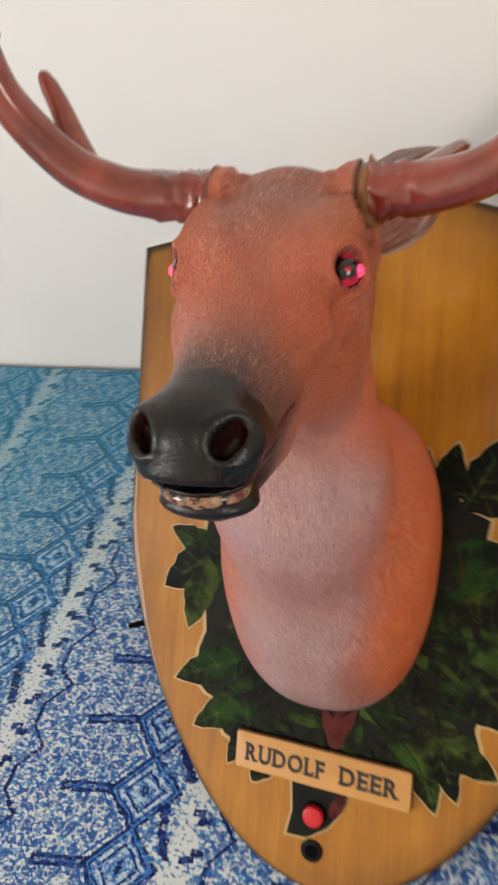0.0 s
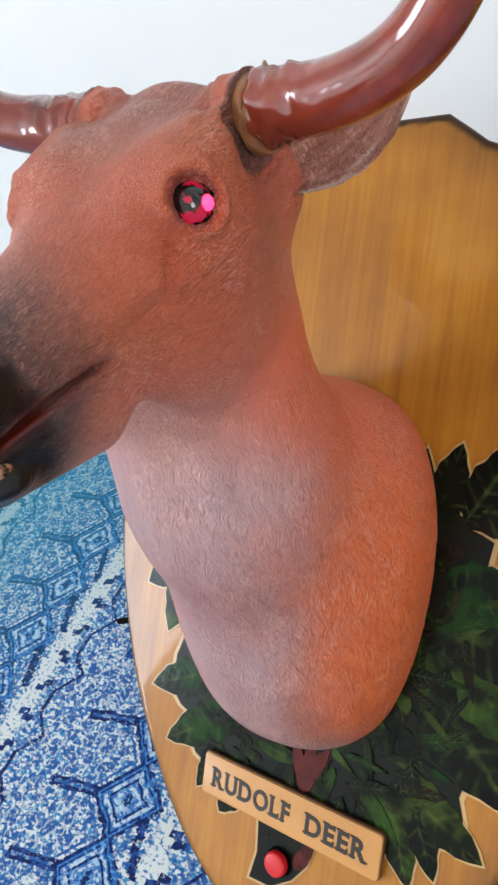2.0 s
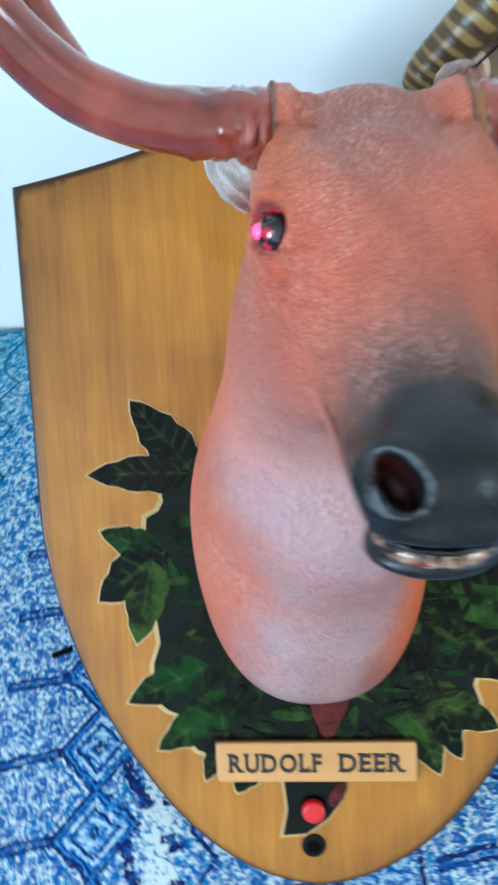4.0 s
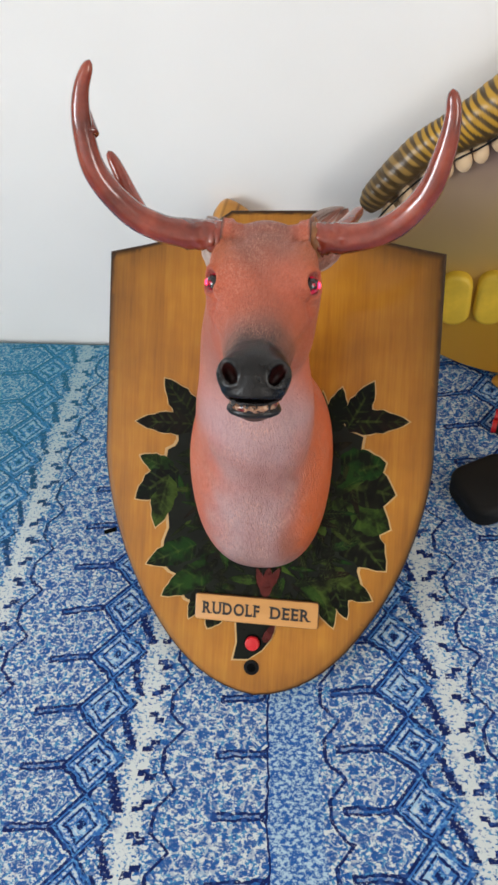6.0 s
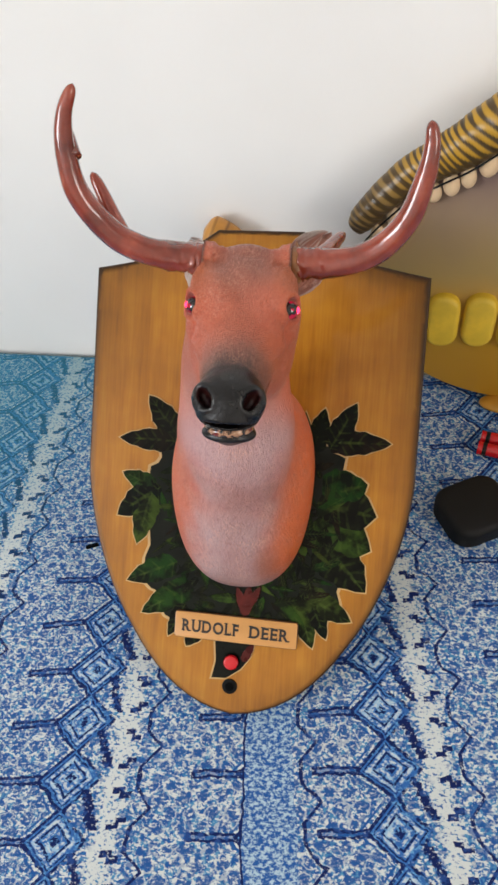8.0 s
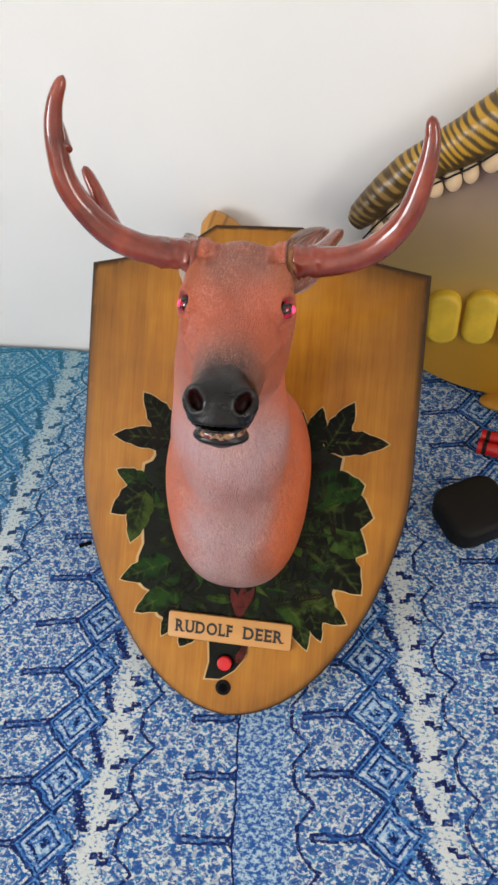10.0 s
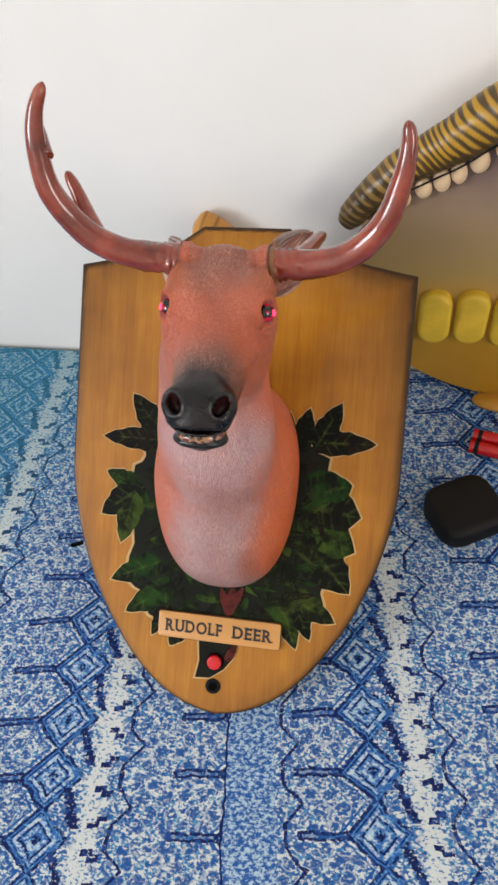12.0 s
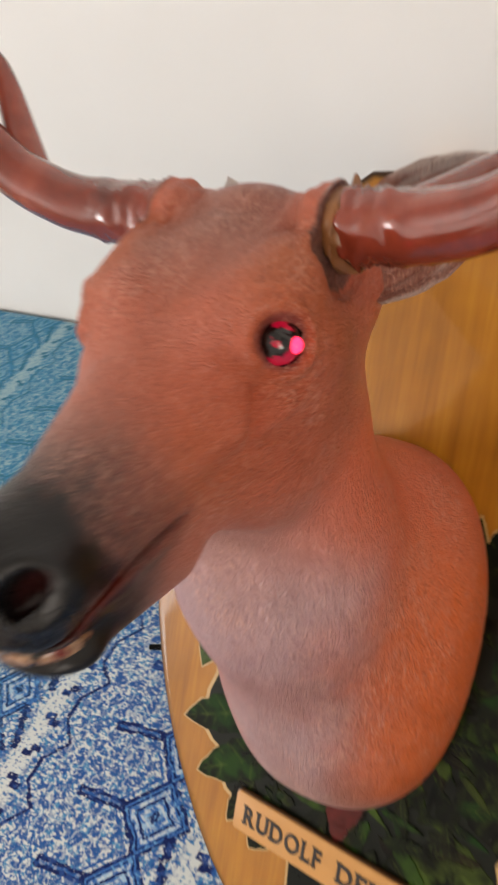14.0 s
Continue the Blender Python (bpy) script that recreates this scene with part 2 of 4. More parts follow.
    col = m.mix(both(both(m.math("GREATER_THAN", wrap, 0.062), m.math("LESS_THAN", wrap, 0.1005)), m.math("MULTIPLY", m.math("LESS_THAN", yy, 0.0020), 0.6)), col, mid)
    cap = both(line(wrap, 0.0625, 0.0016), m.math("LESS_THAN", yy, 0.0034))
    dark = either(both(lattice, either(left, m.step(grain2, 0.6, 0.45))), either(bars, cap))
    # flowers inside the hexagons
    def petals(cell_x, cell_y, shift, size):
        """Small ragged blue florets with a white eye, in staggered rows."""
        row = m.math("FLOOR", m.math("DIVIDE", y, cell_y))
        px = m.math("MULTIPLY_ADD", m.math("MODULO", m.math("ABSOLUTE", row), 2.0), 0.5, m.math("ADD", m.math("DIVIDE", wrap, cell_x), shift))
        fx = m.math("MULTIPLY", m.math("SUBTRACT", m.math("FRACT", px), 0.5), cell_x)
        fy = m.math("MULTIPLY", m.math("SUBTRACT", m.math("FRACT", m.math("DIVIDE", y, cell_y)), 0.5), cell_y)
        rad = m.math("SQRT", m.math("ADD", m.math("MULTIPLY", fx, fx), m.math("MULTIPLY", m.math("MULTIPLY", fy, fy), 0.8)))
        rad = m.math("ADD", rad, m.math("MULTIPLY_ADD", curl, 0.018, -0.009))
        return both(m.math("LESS_THAN", rad, size), m.step(grain, 0.64, 0.52)), both(line(rad, size * 1.4, size * 0.2), m.step(grain2, 0.40, 0.56))

    flat = both(both(m.math("GREATER_THAN", wrap, 0.028), m.math("LESS_THAN", wrap, 0.118)), both(m.math("GREATER_THAN", dia, 0.034), m.math("GREATER_THAN", yy, 0.0052)))
    floret, halo = petals(0.0165, Q / 4, 0.1, 0.0042)
    col = m.mix(both(flat, m.math("MULTIPLY", halo, 0.55)), col, white)
    col = m.mix(both(flat, m.math("MULTIPLY", floret, 0.85)), col, lin(36, 82, 146))
    # zigzag beside the white stripe
    tri = m.math("MULTIPLY_ADD", m.math("MAXIMUM", m.math("SUBTRACT", aph, 0.18), 0.0), 0.045, 0.0185)
    dark = either(dark, line(q, tri, 0.0017))
    dark = either(dark, line(x, m.math("ADD", tri, 0.0405), 0.0016))
    # navy squares in the white stripe and a stepped dark flank
    ph2 = m.math("ABSOLUTE", m.math("SUBTRACT", m.math("FRACT", m.math("DIVIDE", y, Q / 2)), 0.5))
    sq = both(line(q, m.math("MULTIPLY_ADD", m.math("GREATER_THAN", aph, 0.25), 0.006, 0.004), 0.0044), m.math("LESS_THAN", ph2, 0.19))
    ps = m.math("SUBTRACT", m.math("FRACT", m.math("DIVIDE", y, Q)), 0.5)
    stairs = m.math("MULTIPLY", m.math("ROUND", m.math("MULTIPLY", ps, 9.0)), -0.0021)
    flank = both(line(q, m.math("ADD", m.math("ADD", stairs, -0.0165), m.math("MULTIPLY", jag, 0.35)), 0.0036), m.math("LESS_THAN", m.math("ABSOLUTE", ps), 0.34))
    dark = either(dark, either(sq, flank))
    col = m.mix(both(dark, m.step(grain, 0.70, 0.58)), col, m.mix(m.step(grain2, 0.5, 0.64), navy, lin(34, 68, 130)))
    # woven seam where two widths meet
    inseam = both(m.math("GREATER_THAN", x, 0.012), m.math("LESS_THAN", x, 0.053))
    weave = m.mix(m.step(m.noise(1.0, 3, m.coords((240, 330, 100)), 0.75), 0.44, 0.60), lin(34, 86, 154), lin(170, 194, 208))
    col = m.mix(inseam, col, m.mix(both(inseam, line(x, 0.0125, 0.0012)), weave, navy))
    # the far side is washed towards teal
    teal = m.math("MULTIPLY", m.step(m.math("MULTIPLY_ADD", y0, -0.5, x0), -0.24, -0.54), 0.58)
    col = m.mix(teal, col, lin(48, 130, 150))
    m.colour(col)
    thread = m.tree.nodes.new("ShaderNodeTexWave")
    thread.inputs["Scale"].default_value, thread.inputs["Distortion"].default_value = 260.0, 1.5
    m.tree.links.new(m.coords(), thread.inputs[0])
    m.bump(thread.outputs[1], 0.15, 0.0003).bump(m.noise(60.0, 3), 0.2, 0.001)
    return m.mat


def ridged_paint():
    m = Nodes("ridged_paint", 0.35)
    f = m.noise(90.0, 3)
    col = m.mix(m.math("MULTIPLY", f, 0.5), m.attr("paint"), lin(120, 90, 30))
    m.colour(col)
    m.bump(f, 0.2, 0.001)
    return m.mat


def mouth_paint():
    """Painted gullet: dusky violet under the lip, then tan, then ochre."""
    m = Nodes("mouth_paint", 0.45)
    sep = m.tree.nodes.new("ShaderNodeSeparateXYZ")
    m.tree.links.new(m.coords(), sep.inputs[0])
    z = m.math("ADD", sep.outputs[2], m.math("MULTIPLY_ADD", m.noise(14.0, 3), 0.05, -0.025))
    f = m.math("DIVIDE", z, 0.36)
    m.colour(m.ramp(f, (0.0, lin(176, 126, 30)), (0.3, lin(196, 148, 42)), (0.45, lin(170, 142, 86)), (0.62, lin(150, 126, 100)), (0.78, lin(96, 74, 78)), (0.95, lin(56, 42, 50))))
    return m.mat


def gum_paint():
    """Shiny tan gum mottled with near-black and a little red."""
    m = Nodes("gum_paint", 0.15, coat=0.4)
    f = m.noise(260.0, 3)
    m.colour(m.mix(m.step(m.noise(150.0, 2), 0.55, 0.62), m.ramp(f, (0.44, lin(22, 14, 12)), (0.52, lin(150, 108, 80)), (0.7, lin(196, 160, 130))), lin(110, 36, 26)))
    return m.mat


MAT = dict(
    wall=wall_paint(), wood=wood_lacquer(), deer=deer_paint(), antler=antler_paint(), leaf=leaf_print(), cloth=cloth_print(),
    ridged=ridged_paint(), mouth=mouth_paint(),
    halo=plain("sticker_edge", lin(184, 150, 94), 0.3), backing=plain("sticker_dark", lin(18, 20, 14), 0.3, 0.5, 40, spec=0.12), tan=plain("tan_paint", lin(138, 88, 50), 0.35, 0.3, 120, 0.4),
    plate=plain("plate_paint", lin(196, 141, 78), 0.4, 0.06, 120, 0.1), plate_side=plain("plate_rim", lin(84, 52, 24), 0.4),
    ink=plain("ink", lin(26, 18, 14), 0.5), button=plain("button_red", lin(196, 20, 28), 0.3), black=plain("black_rubber", lin(10, 9, 9), 0.6, 0.2, 300, 0.2, spec=0.15),
    case=plain("case_black", lin(15, 13, 12), 0.62, 0.2, 400, 0.2, spec=0.25), pit=plain("pit_black", lin(5, 5, 5), 0.8, spec=0.05), reflect_red=plain("reflect_red", lin(76, 28, 24), 0.28, 0.75, 130, spec=0.12),
    tooth=plain("tooth_paint", lin(214, 184, 146), 0.35, 0.18, 80), jaw_tooth=plain("jaw_tooth_paint", lin(222, 184, 52), 0.5, 0.22, 50),
    ochre=plain("ochre_paint", lin(188, 134, 44), 0.4, 0.15, 40), gum=gum_paint(), red=plain("wrap_red", lin(190, 26, 30), 0.25, 0.1, 90),
    metal=plain("cell_metal", lin(190, 188, 182), 0.3, 0.05, 90, metal=1.0), floor=plain("floor_wood", lin(120, 84, 54), 0.5, 0.2, 6),
    casing=plain("frame_white", lin(225, 225, 222), 0.5, 0.04), 
)
lamp_red = Nodes("eye_lamp", 0.1)
lamp_red.colour(lin(220, 20, 60))
lamp_red.shader.inputs["Emission Color"].default_value = (1.0, 0.025, 0.085, 1)
lamp_red.shader.inputs["Emission Strength"].default_value = 4.2
MAT["eye_lamp"] = lamp_red.mat
eye_glass = Nodes("eye_glass", 0.06, coat=0.5)
f = eye_glass.step(eye_glass.noise(260.0, 2), 0.47, 0.56)
eye_glass.colour(eye_glass.mix(f, lin(10, 8, 9), lin(110, 4, 24)))
eye_glass.shader.inputs["Emission Color"].default_value = (1.0, 0.01, 0.07, 1)
eye_glass.put(eye_glass.shader.inputs["Emission Strength"], eye_glass.math("MULTIPLY", f, 0.3))
MAT["eye"] = eye_glass.mat


# ---- mesh helpers ----
def mesh_of(name, verts, faces, material, smooth=True):
    me = bpy.data.meshes.new(name)
    me.from_pydata([tuple(map(float, v)) for v in verts], [], [tuple(map(int, f)) for f in faces])
    me.materials.append(material)
    if smooth:
        me.shade_smooth()
    me.update()
    return me


def link(name, me, parent=None, m=None, label="", category="", group="", kind=""):
    ob = new(name, me)
    if parent:
        ob.parent = parent
    if m is not None:
        ob.matrix_basis = m
    return tagged(ob, label, category, group, kind)


def part(name, bm, material, parent, label="", m=None, smooth=True):
    me = bpy.data.meshes.new(name)
    bm.to_mesh(me)
    bm.free()
    me.materials.append(material)
    if smooth:
        me.shade_smooth()
        me.set_sharp_from_angle(angle=radians(40))
    return link(name, me, parent, m, label)


def box(sx, sy, sz, at=(0, 0, 0), bevel=0.0, segs=2):
    bm = bmesh.new()
    bmesh.ops.create_cube(bm, size=1.0)
    bmesh.ops.scale(bm, vec=(sx, sy, sz), verts=bm.verts)
    if bevel:
        bmesh.ops.bevel(bm, geom=bm.edges[:], offset=bevel, segments=segs, profile=0.5, affect="EDGES")
    bmesh.ops.translate(bm, vec=at, verts=bm.verts)
    return bm


def drum(r, h, segs=28, bevel=0.0, r2=None):
    """A cylinder along z, standing on z = 0."""
    bm = bmesh.new()
    bmesh.ops.create_cone(bm, cap_ends=True, segments=segs, radius1=r, radius2=r if r2 is None else r2, depth=h)
    bmesh.ops.translate(bm, vec=(0, 0, h / 2), verts=bm.verts)
    if bevel:
        ring = [e for e in bm.edges if e.verts[0].co.z > h * 0.9 and e.verts[1].co.z > h * 0.9]
        bmesh.ops.bevel(bm, geom=ring, offset=bevel, segments=3, profile=0.5, affect="EDGES")
    return bm


def ball(r, scale=(1, 1, 1), u=24, v=16):
    bm = bmesh.new()
    bmesh.ops.create_uvsphere(bm, u_segments=u, v_segments=v, radius=r)
    bmesh.ops.scale(bm, vec=scale, verts=bm.verts)
    return bm


def slab(outline, thick, bevel=0.0, z0=0.0, segs=2):
    """A plate with the given outline in x and y; its front face lies at z0 and it is thick behind that."""
    bm = bmesh.new()
    vs = [bm.verts.new((x, y, z0 - thick)) for x, y in outline]
    f = bm.faces.new(vs)
    if f.calc_area() and f.normal.z < 0:
        f.normal_flip()
    out = bmesh.ops.extrude_face_region(bm, geom=[f])
    top = [g for g in out["geom"] if isinstance(g, bmesh.types.BMVert)]
    bmesh.ops.translate(bm, vec=(0, 0, thick), verts=top)
    bmesh.ops.recalc_face_normals(bm, faces=bm.faces)
    if bevel:
        ring = [e for e in bm.edges if all(v.co.z > z0 - 1e-6 for v in e.verts) and len(e.link_faces) == 2]
        bmesh.ops.bevel(bm, geom=ring, offset=bevel, segments=segs, profile=0.5, affect="EDGES")
    return bm


def round_rect(wide, high, r, n=6):
    """The outline of a rectangle with rounded corners."""
    out = []
    for q, (sx, sy) in enumerate(((1, 1), (-1, 1), (-1, -1), (1, -1))):
        for i in range(n + 1):
            a = math.pi / 2 * (q + i / n)
            out.append((sx * (wide / 2 - r) + r * math.cos(a), sy * (high / 2 - r) + r * math.sin(a)))
    return out


def spline(points, n):
    """A smooth curve through the points, sampled n times."""
    p = np.array(points, float)
    p = np.vstack([2 * p[0] - p[1], p, 2 * p[-1] - p[-2]])
    out = []
    for s in np.linspace(0, len(p) - 3 - 1e-6, n):
        i, t = int(s), s - int(s)
        a, b, c, d = p[i:i + 4]
        out.append(0.5 * (2 * b + (c - a) * t + (2 * a - 5 * b + 4 * c - d) * t * t + (3 * b - a - 3 * c + d) * t ** 3))
    return np.array(out)


def tube(path, radii, segs=20, rough=None):
    """Vertices and faces of a round rod along a path, with its ends closed; rough(s, a) swells it."""
    path, n = np.array(path, float), len(path)
    verts, faces = [], []
    side = None
    for i in range(n):
        d = path[min(i + 1, n - 1)] - path[max(i - 1, 0)]
        d /= np.linalg.norm(d)
        side = np.cross(d, (0.1, 0.2, 1.0)) if side is None else side - d * (side @ d)
        side /= np.linalg.norm(side)
        up = np.cross(d, side)
        for k in range(segs):
            a = 2 * math.pi * k / segs
            r = radii[i] * (1 + (rough(i / (n - 1), a) if rough else 0))
            verts.append(path[i] + r * (side * math.cos(a) + up * math.sin(a)))
    for i in range(n - 1):
        for k in range(segs):
            a, b = i * segs + k, i * segs + (k + 1) % segs
            faces.append((a, b, b + segs, a + segs))
    faces.append(tuple(range(segs - 1, -1, -1)))
    faces.append(tuple(range((n - 1) * segs, n * segs)))
    return verts, faces


def skin(f, lo, hi, step):
    """The surface f = 0 in a box, as vertices and quads (naive surface nets)."""
    ax = [np.arange(a, b, step, dtype=np.float32) for a, b in zip(lo, hi)]
    X, Y, Z = np.meshgrid(*ax, indexing="ij")
    F = f(X, Y, Z)
    inside = F < 0
    shape = tuple(s - 1 for s in F.shape)
    total, count = np.zeros(shape + (3,), np.float32), np.zeros(shape, np.float32)
    corners = [(i, j, k) for i in (0, 1) for j in (0, 1) for k in (0, 1)]

    def at(G, c):
        return G[c[0]:c[0] + shape[0], c[1]:c[1] + shape[1], c[2]:c[2] + shape[2]]

    for c in corners:
        for a in range(3):
            if c[a]:
                continue
            d = tuple(v + (i == a) for i, v in enumerate(c))
            f0, f1 = at(F, c), at(F, d)
            cross = (f0 < 0) != (f1 < 0)
            t = np.where(cross, f0 / np.where(cross, f0 - f1, 1), 0)
            for i in range(3):
                total[..., i] += np.where(cross, c[i] + (t if i == a else 0), 0)
            count += cross
    cells = np.argwhere(count > 0)
    index = np.full(shape, -1, np.int64)
    index[tuple(cells.T)] = np.arange(len(cells))
    verts = (cells + total[tuple(cells.T)] / count[tuple(cells.T)][:, None]) * step + np.array([a[0] for a in ax])
    faces = []
    for a in range(3):
        b, c = (a + 1) % 3, (a + 2) % 3
        lo_ = [slice(None)] * 3
        hi_ = [slice(None)] * 3
        lo_[a], hi_[a] = slice(0, -1), slice(1, None)
        s0, s1 = inside[tuple(lo_)], inside[tuple(hi_)]
        e = np.argwhere(s0 != s1)
        e = e[(e[:, b] > 0) & (e[:, c] > 0) & (e[:, b] < shape[b]) & (e[:, c] < shape[c])]
        eb, ec = np.zeros(3, int), np.zeros(3, int)
        eb[b], ec[c] = 1, 1
        q = np.stack([index[tuple((e - eb - ec).T)], index[tuple((e - ec).T)], index[tuple(e.T)], index[tuple((e - eb).T)]], 1)
        flip = ~s0[tuple(e.T)]
        q[flip] = q[flip][:, ::-1]
        faces.append(q)
    return verts, np.vstack(faces)


def paint(me, rgb, name="paint"):
    """Linear colours on the mesh's vertices."""
    layer = me.color_attributes.new(name, "FLOAT_COLOR", "POINT")
    rgba = np.ones((len(me.vertices), 4), np.float32)
    rgba[:, :3] = rgb
    layer.data.foreach_set("color", rgba.ravel())


def smooth01(v, lo, hi):
    t = np.clip((v - lo) / (hi - lo), 0, 1)
    return t * t * (3 - 2 * t)


# ---- the room ----
TABLE = -0.75


def wall(name, bm, label):
    return tagged(part(name, bm, MAT["wall"], None, label, smooth=False), kind="structure", category="wall")


wall("wall_north", box(5.2, 0.1, 2.9, (0, 0.4885, TABLE + 1.45)), "plain off-white painted wall behind the table")
wall("wall_south", box(5.2, 0.1, 2.9, (0, -3.25, TABLE + 1.45)), "plain off-white painted wall")


def window_wall(name, x, y0, y1, z0=0.55, z1=1.85):
    """A side wall, left open for a window between y0 and y1."""
    bm = bmesh.new()
    for ya, yb, za, zb in ((-3.2, y0, TABLE, 2.15), (y1, 0.4385, TABLE, 2.15), (y0, y1, TABLE, z0), (y0, y1, z1, 2.15)):
        b = box(0.1, yb - ya, zb - za, (x, (ya + yb) / 2, (za + zb) / 2))
        tmp = bpy.data.meshes.new("tmp")
        b.to_mesh(tmp)
        b.free()
        bm.from_mesh(tmp)
    wall(name, bm, "off-white side wall with an open window")


window_wall("wall_west", -2.55, -2.7, -1.2)
window_wall("wall_east", 2.55, -2.2, -1.0)
for number, x, y, wide in ((1, -2.55, -1.95, 1.5), (2, 2.55, -1.6, 1.2)):
    win = tagged(new("window_%d" % number), "white-framed window that lets in the daylight", "window", kind="structure")
    win.location = (x, y, 0.55)
    for sy, sz, yy, zz in ((wide, 0.05, 0, 0.025), (wide, 0.05, 0, 1.275), (0.05, 1.2, -wide / 2 + 0.025, 0.65), (0.05, 1.2, wide / 2 - 0.025, 0.65), (0.04, 1.2, 0, 0.65)):
        part("window_frame", box(0.06, sy, sz, (0, yy, zz), 0.004), MAT["casing"], win)
tagged(part("floor", box(5.2, 4.0, 0.1, (0, -1.33, TABLE - 0.05)), MAT["floor"], None, "brown wooden floor", smooth=False), kind="structure", category="floor")
tagged(part("ceiling", box(5.2, 4.0, 0.1, (0, -1.33, TABLE + 2.95)), MAT["wall"], None, "plain white ceiling", smooth=False), kind="structure", category="ceiling")

# ---- table and cloth ----
table = tagged(new("table"), "table hidden under a printed cotton cloth", "table")
table.location = (0, -0.12, TABLE)
part("tabletop", box(1.9, 1.074, 0.03, (0, 0, -TABLE - 0.0205), 0.004), MAT["floor"], table)
for sx in (-0.88, 0.88):
    for sy in (-0.47, 0.47):
        part("leg", box(0.06, 0.06, -TABLE - 0.0355, (sx, sy, (-TABLE - 0.0355) / 2), 0.005), MAT["floor"], table)


def tablecloth():
    nx, ny = 260, 160
    xs, ys = np.linspace(-0.96, 0.96, nx), np.linspace(-0.67, 0.4270, ny)
    verts, faces = [], []
    for y in ys:
        for x in xs:
            z = 0.0016 * (noise.noise((x * 5, y * 7, 0.3))) + 0.0008 * noise.noise((x * 21, y * 17, 4.0)) - 0.0008
            verts.append((x, y, z))
    # the far edge turns down over the table's edge
    for a in (20, 40, 60, 80, 90, 91):
        drop = 0.12 if a == 91 else 0.0
        for i, x in enumerate(xs):
            z = verts[(ny - 1) * nx + i][2]
            verts.append((x, 0.4270 + 0.006 * math.sin(radians(min(a, 90))), z - 0.006 * (1 - math.cos(radians(min(a, 90)))) - drop))
    ny += 6
    for j in range(ny - 1):
        for i in range(nx - 1):
            a = j * nx + i
            faces.append((a, a + 1, a + nx + 1, a + nx))
    # hanging edges and underside
    n = nx * ny
    rim = [i for i in range(nx)] + [j * nx + nx - 1 for j in range(1, ny)] + [(ny - 1) * nx + i for i in range(nx - 2, -1, -1)] + [j * nx for j in range(ny - 2, 0, -1)]
    for i in rim:
        x, y, z = verts[i]
        verts.append((x, y, z - 0.0045))
    for k in range(len(rim)):
        l = (k + 1) % len(rim)
        faces.append((rim[k], n + k, n + l, rim[l]))
    faces.append(tuple(n + k for k in range(len(rim) - 1, -1, -1)))
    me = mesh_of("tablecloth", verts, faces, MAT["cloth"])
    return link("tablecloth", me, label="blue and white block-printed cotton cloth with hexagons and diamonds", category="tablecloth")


tablecloth()

# ---- the deer plaque ----
LEAN = 48.26
plaque = tagged(new("deer_plaque"), "shield-shaped wooden plaque with a red-brown deer head, leaning on cloth", "wall plaque")
plaque.matrix_basis = pose(0, 0, 0.00556, 90 - LEAN, 0.14, 0)
THICK = 0.0085


def shield_outline():
    """Half of the shield from the middle of its top to its tip, then mirrored."""
    side = [(0.0365, 0.4140)]
    for t in np.linspace(0, 1, 12)[0:]:
        # hollow shoulder
        x = 0.0475 + (0.1425 - 0.0475) * t
        side.append((x, 0.4065 - 0.0275 * t ** 0.62 + 0.0))
    side += [(0.1422, 0.34), (0.1415, 0.27)]
    for a in np.linspace(0, 1, 22):
        w = math.radians(90 * a)
        side.append((0.1412 * math.cos(w) ** 0.86 if a < 1 else 0.0, 0.210 - 0.196 * math.sin(w) ** 1.28 - 0.015 * max(0.0, 1 - math.cos(w) / 0.62)))
    return side + [(-x, y) for x, y in reversed(side[:-1])]


def board():
    bm = slab(shield_outline(), THICK, 0.0022, segs=3)
    me = bpy.data.meshes.new("shield_board")
    # a finer front, so that the darkened rim can follow the edge
    bmesh.ops.triangulate(bm, faces=[f for f in bm.faces if len(f.verts) > 4])
    for _ in range(6):
        long = [e for e in bm.edges if e.calc_length() > 0.0055]
        bmesh.ops.subdivide_edges(bm, edges=long, cuts=1)
        bmesh.ops.triangulate(bm, faces=[f for f in bm.faces if len(f.verts) > 4])
    bm.to_mesh(me)
    bm.free()
    me.materials.append(MAT["wood"])
    me.shade_smooth()
    me.set_sharp_from_angle(angle=radians(30))
    o = np.array(shield_outline())
    p = np.array([v.co[:] for v in me.vertices])
    a, b = o, np.roll(o, -1, 0)
    d = np.full(len(p), 9.0)
    for s, e in zip(a, b):
        t = np.clip(((p[:, :2] - s) @ (e - s)) / max(1e-9, (e - s) @ (e - s)), 0, 1)
        d = np.minimum(d, np.linalg.norm(p[:, :2] - s - t[:, None] * (e - s), axis=1))
    # dark edge, plus a dark reflection painted in: widest at upper corners, stronger right, narrow round the foot
    corner = np.minimum(np.hypot(p[:, 0] - 0.1425, p[:, 1] - 0.379), np.hypot(p[:, 0] + 0.1425, p[:, 1] - 0.379))
    v = (0.16 + 0.22 * smooth01(p[:, 0], -0.06, 0.1)) * (1 - smooth01(d, 0.001, 0.024)) + (0.34 + 0.06 * (p[:, 0] > 0)) * (1 - smooth01(corner, 0.0, 0.16)) * (1 - smooth01(d, 0.0, 0.07)) + 0.95 * (1 - smooth01(d - 0.0014 * (p[:, 1] > 0.36), 0.0012, 0.0030))
    v = np.where(p[:, 2] < -0.0015, 1.0, np.clip(v, 0, 1))
    paint(me, np.repeat(v[:, None], 3, 1), "rim")
    return link("shield_board", me, plaque, label="honey-coloured lacquered pine shield with darkened edges")


board()


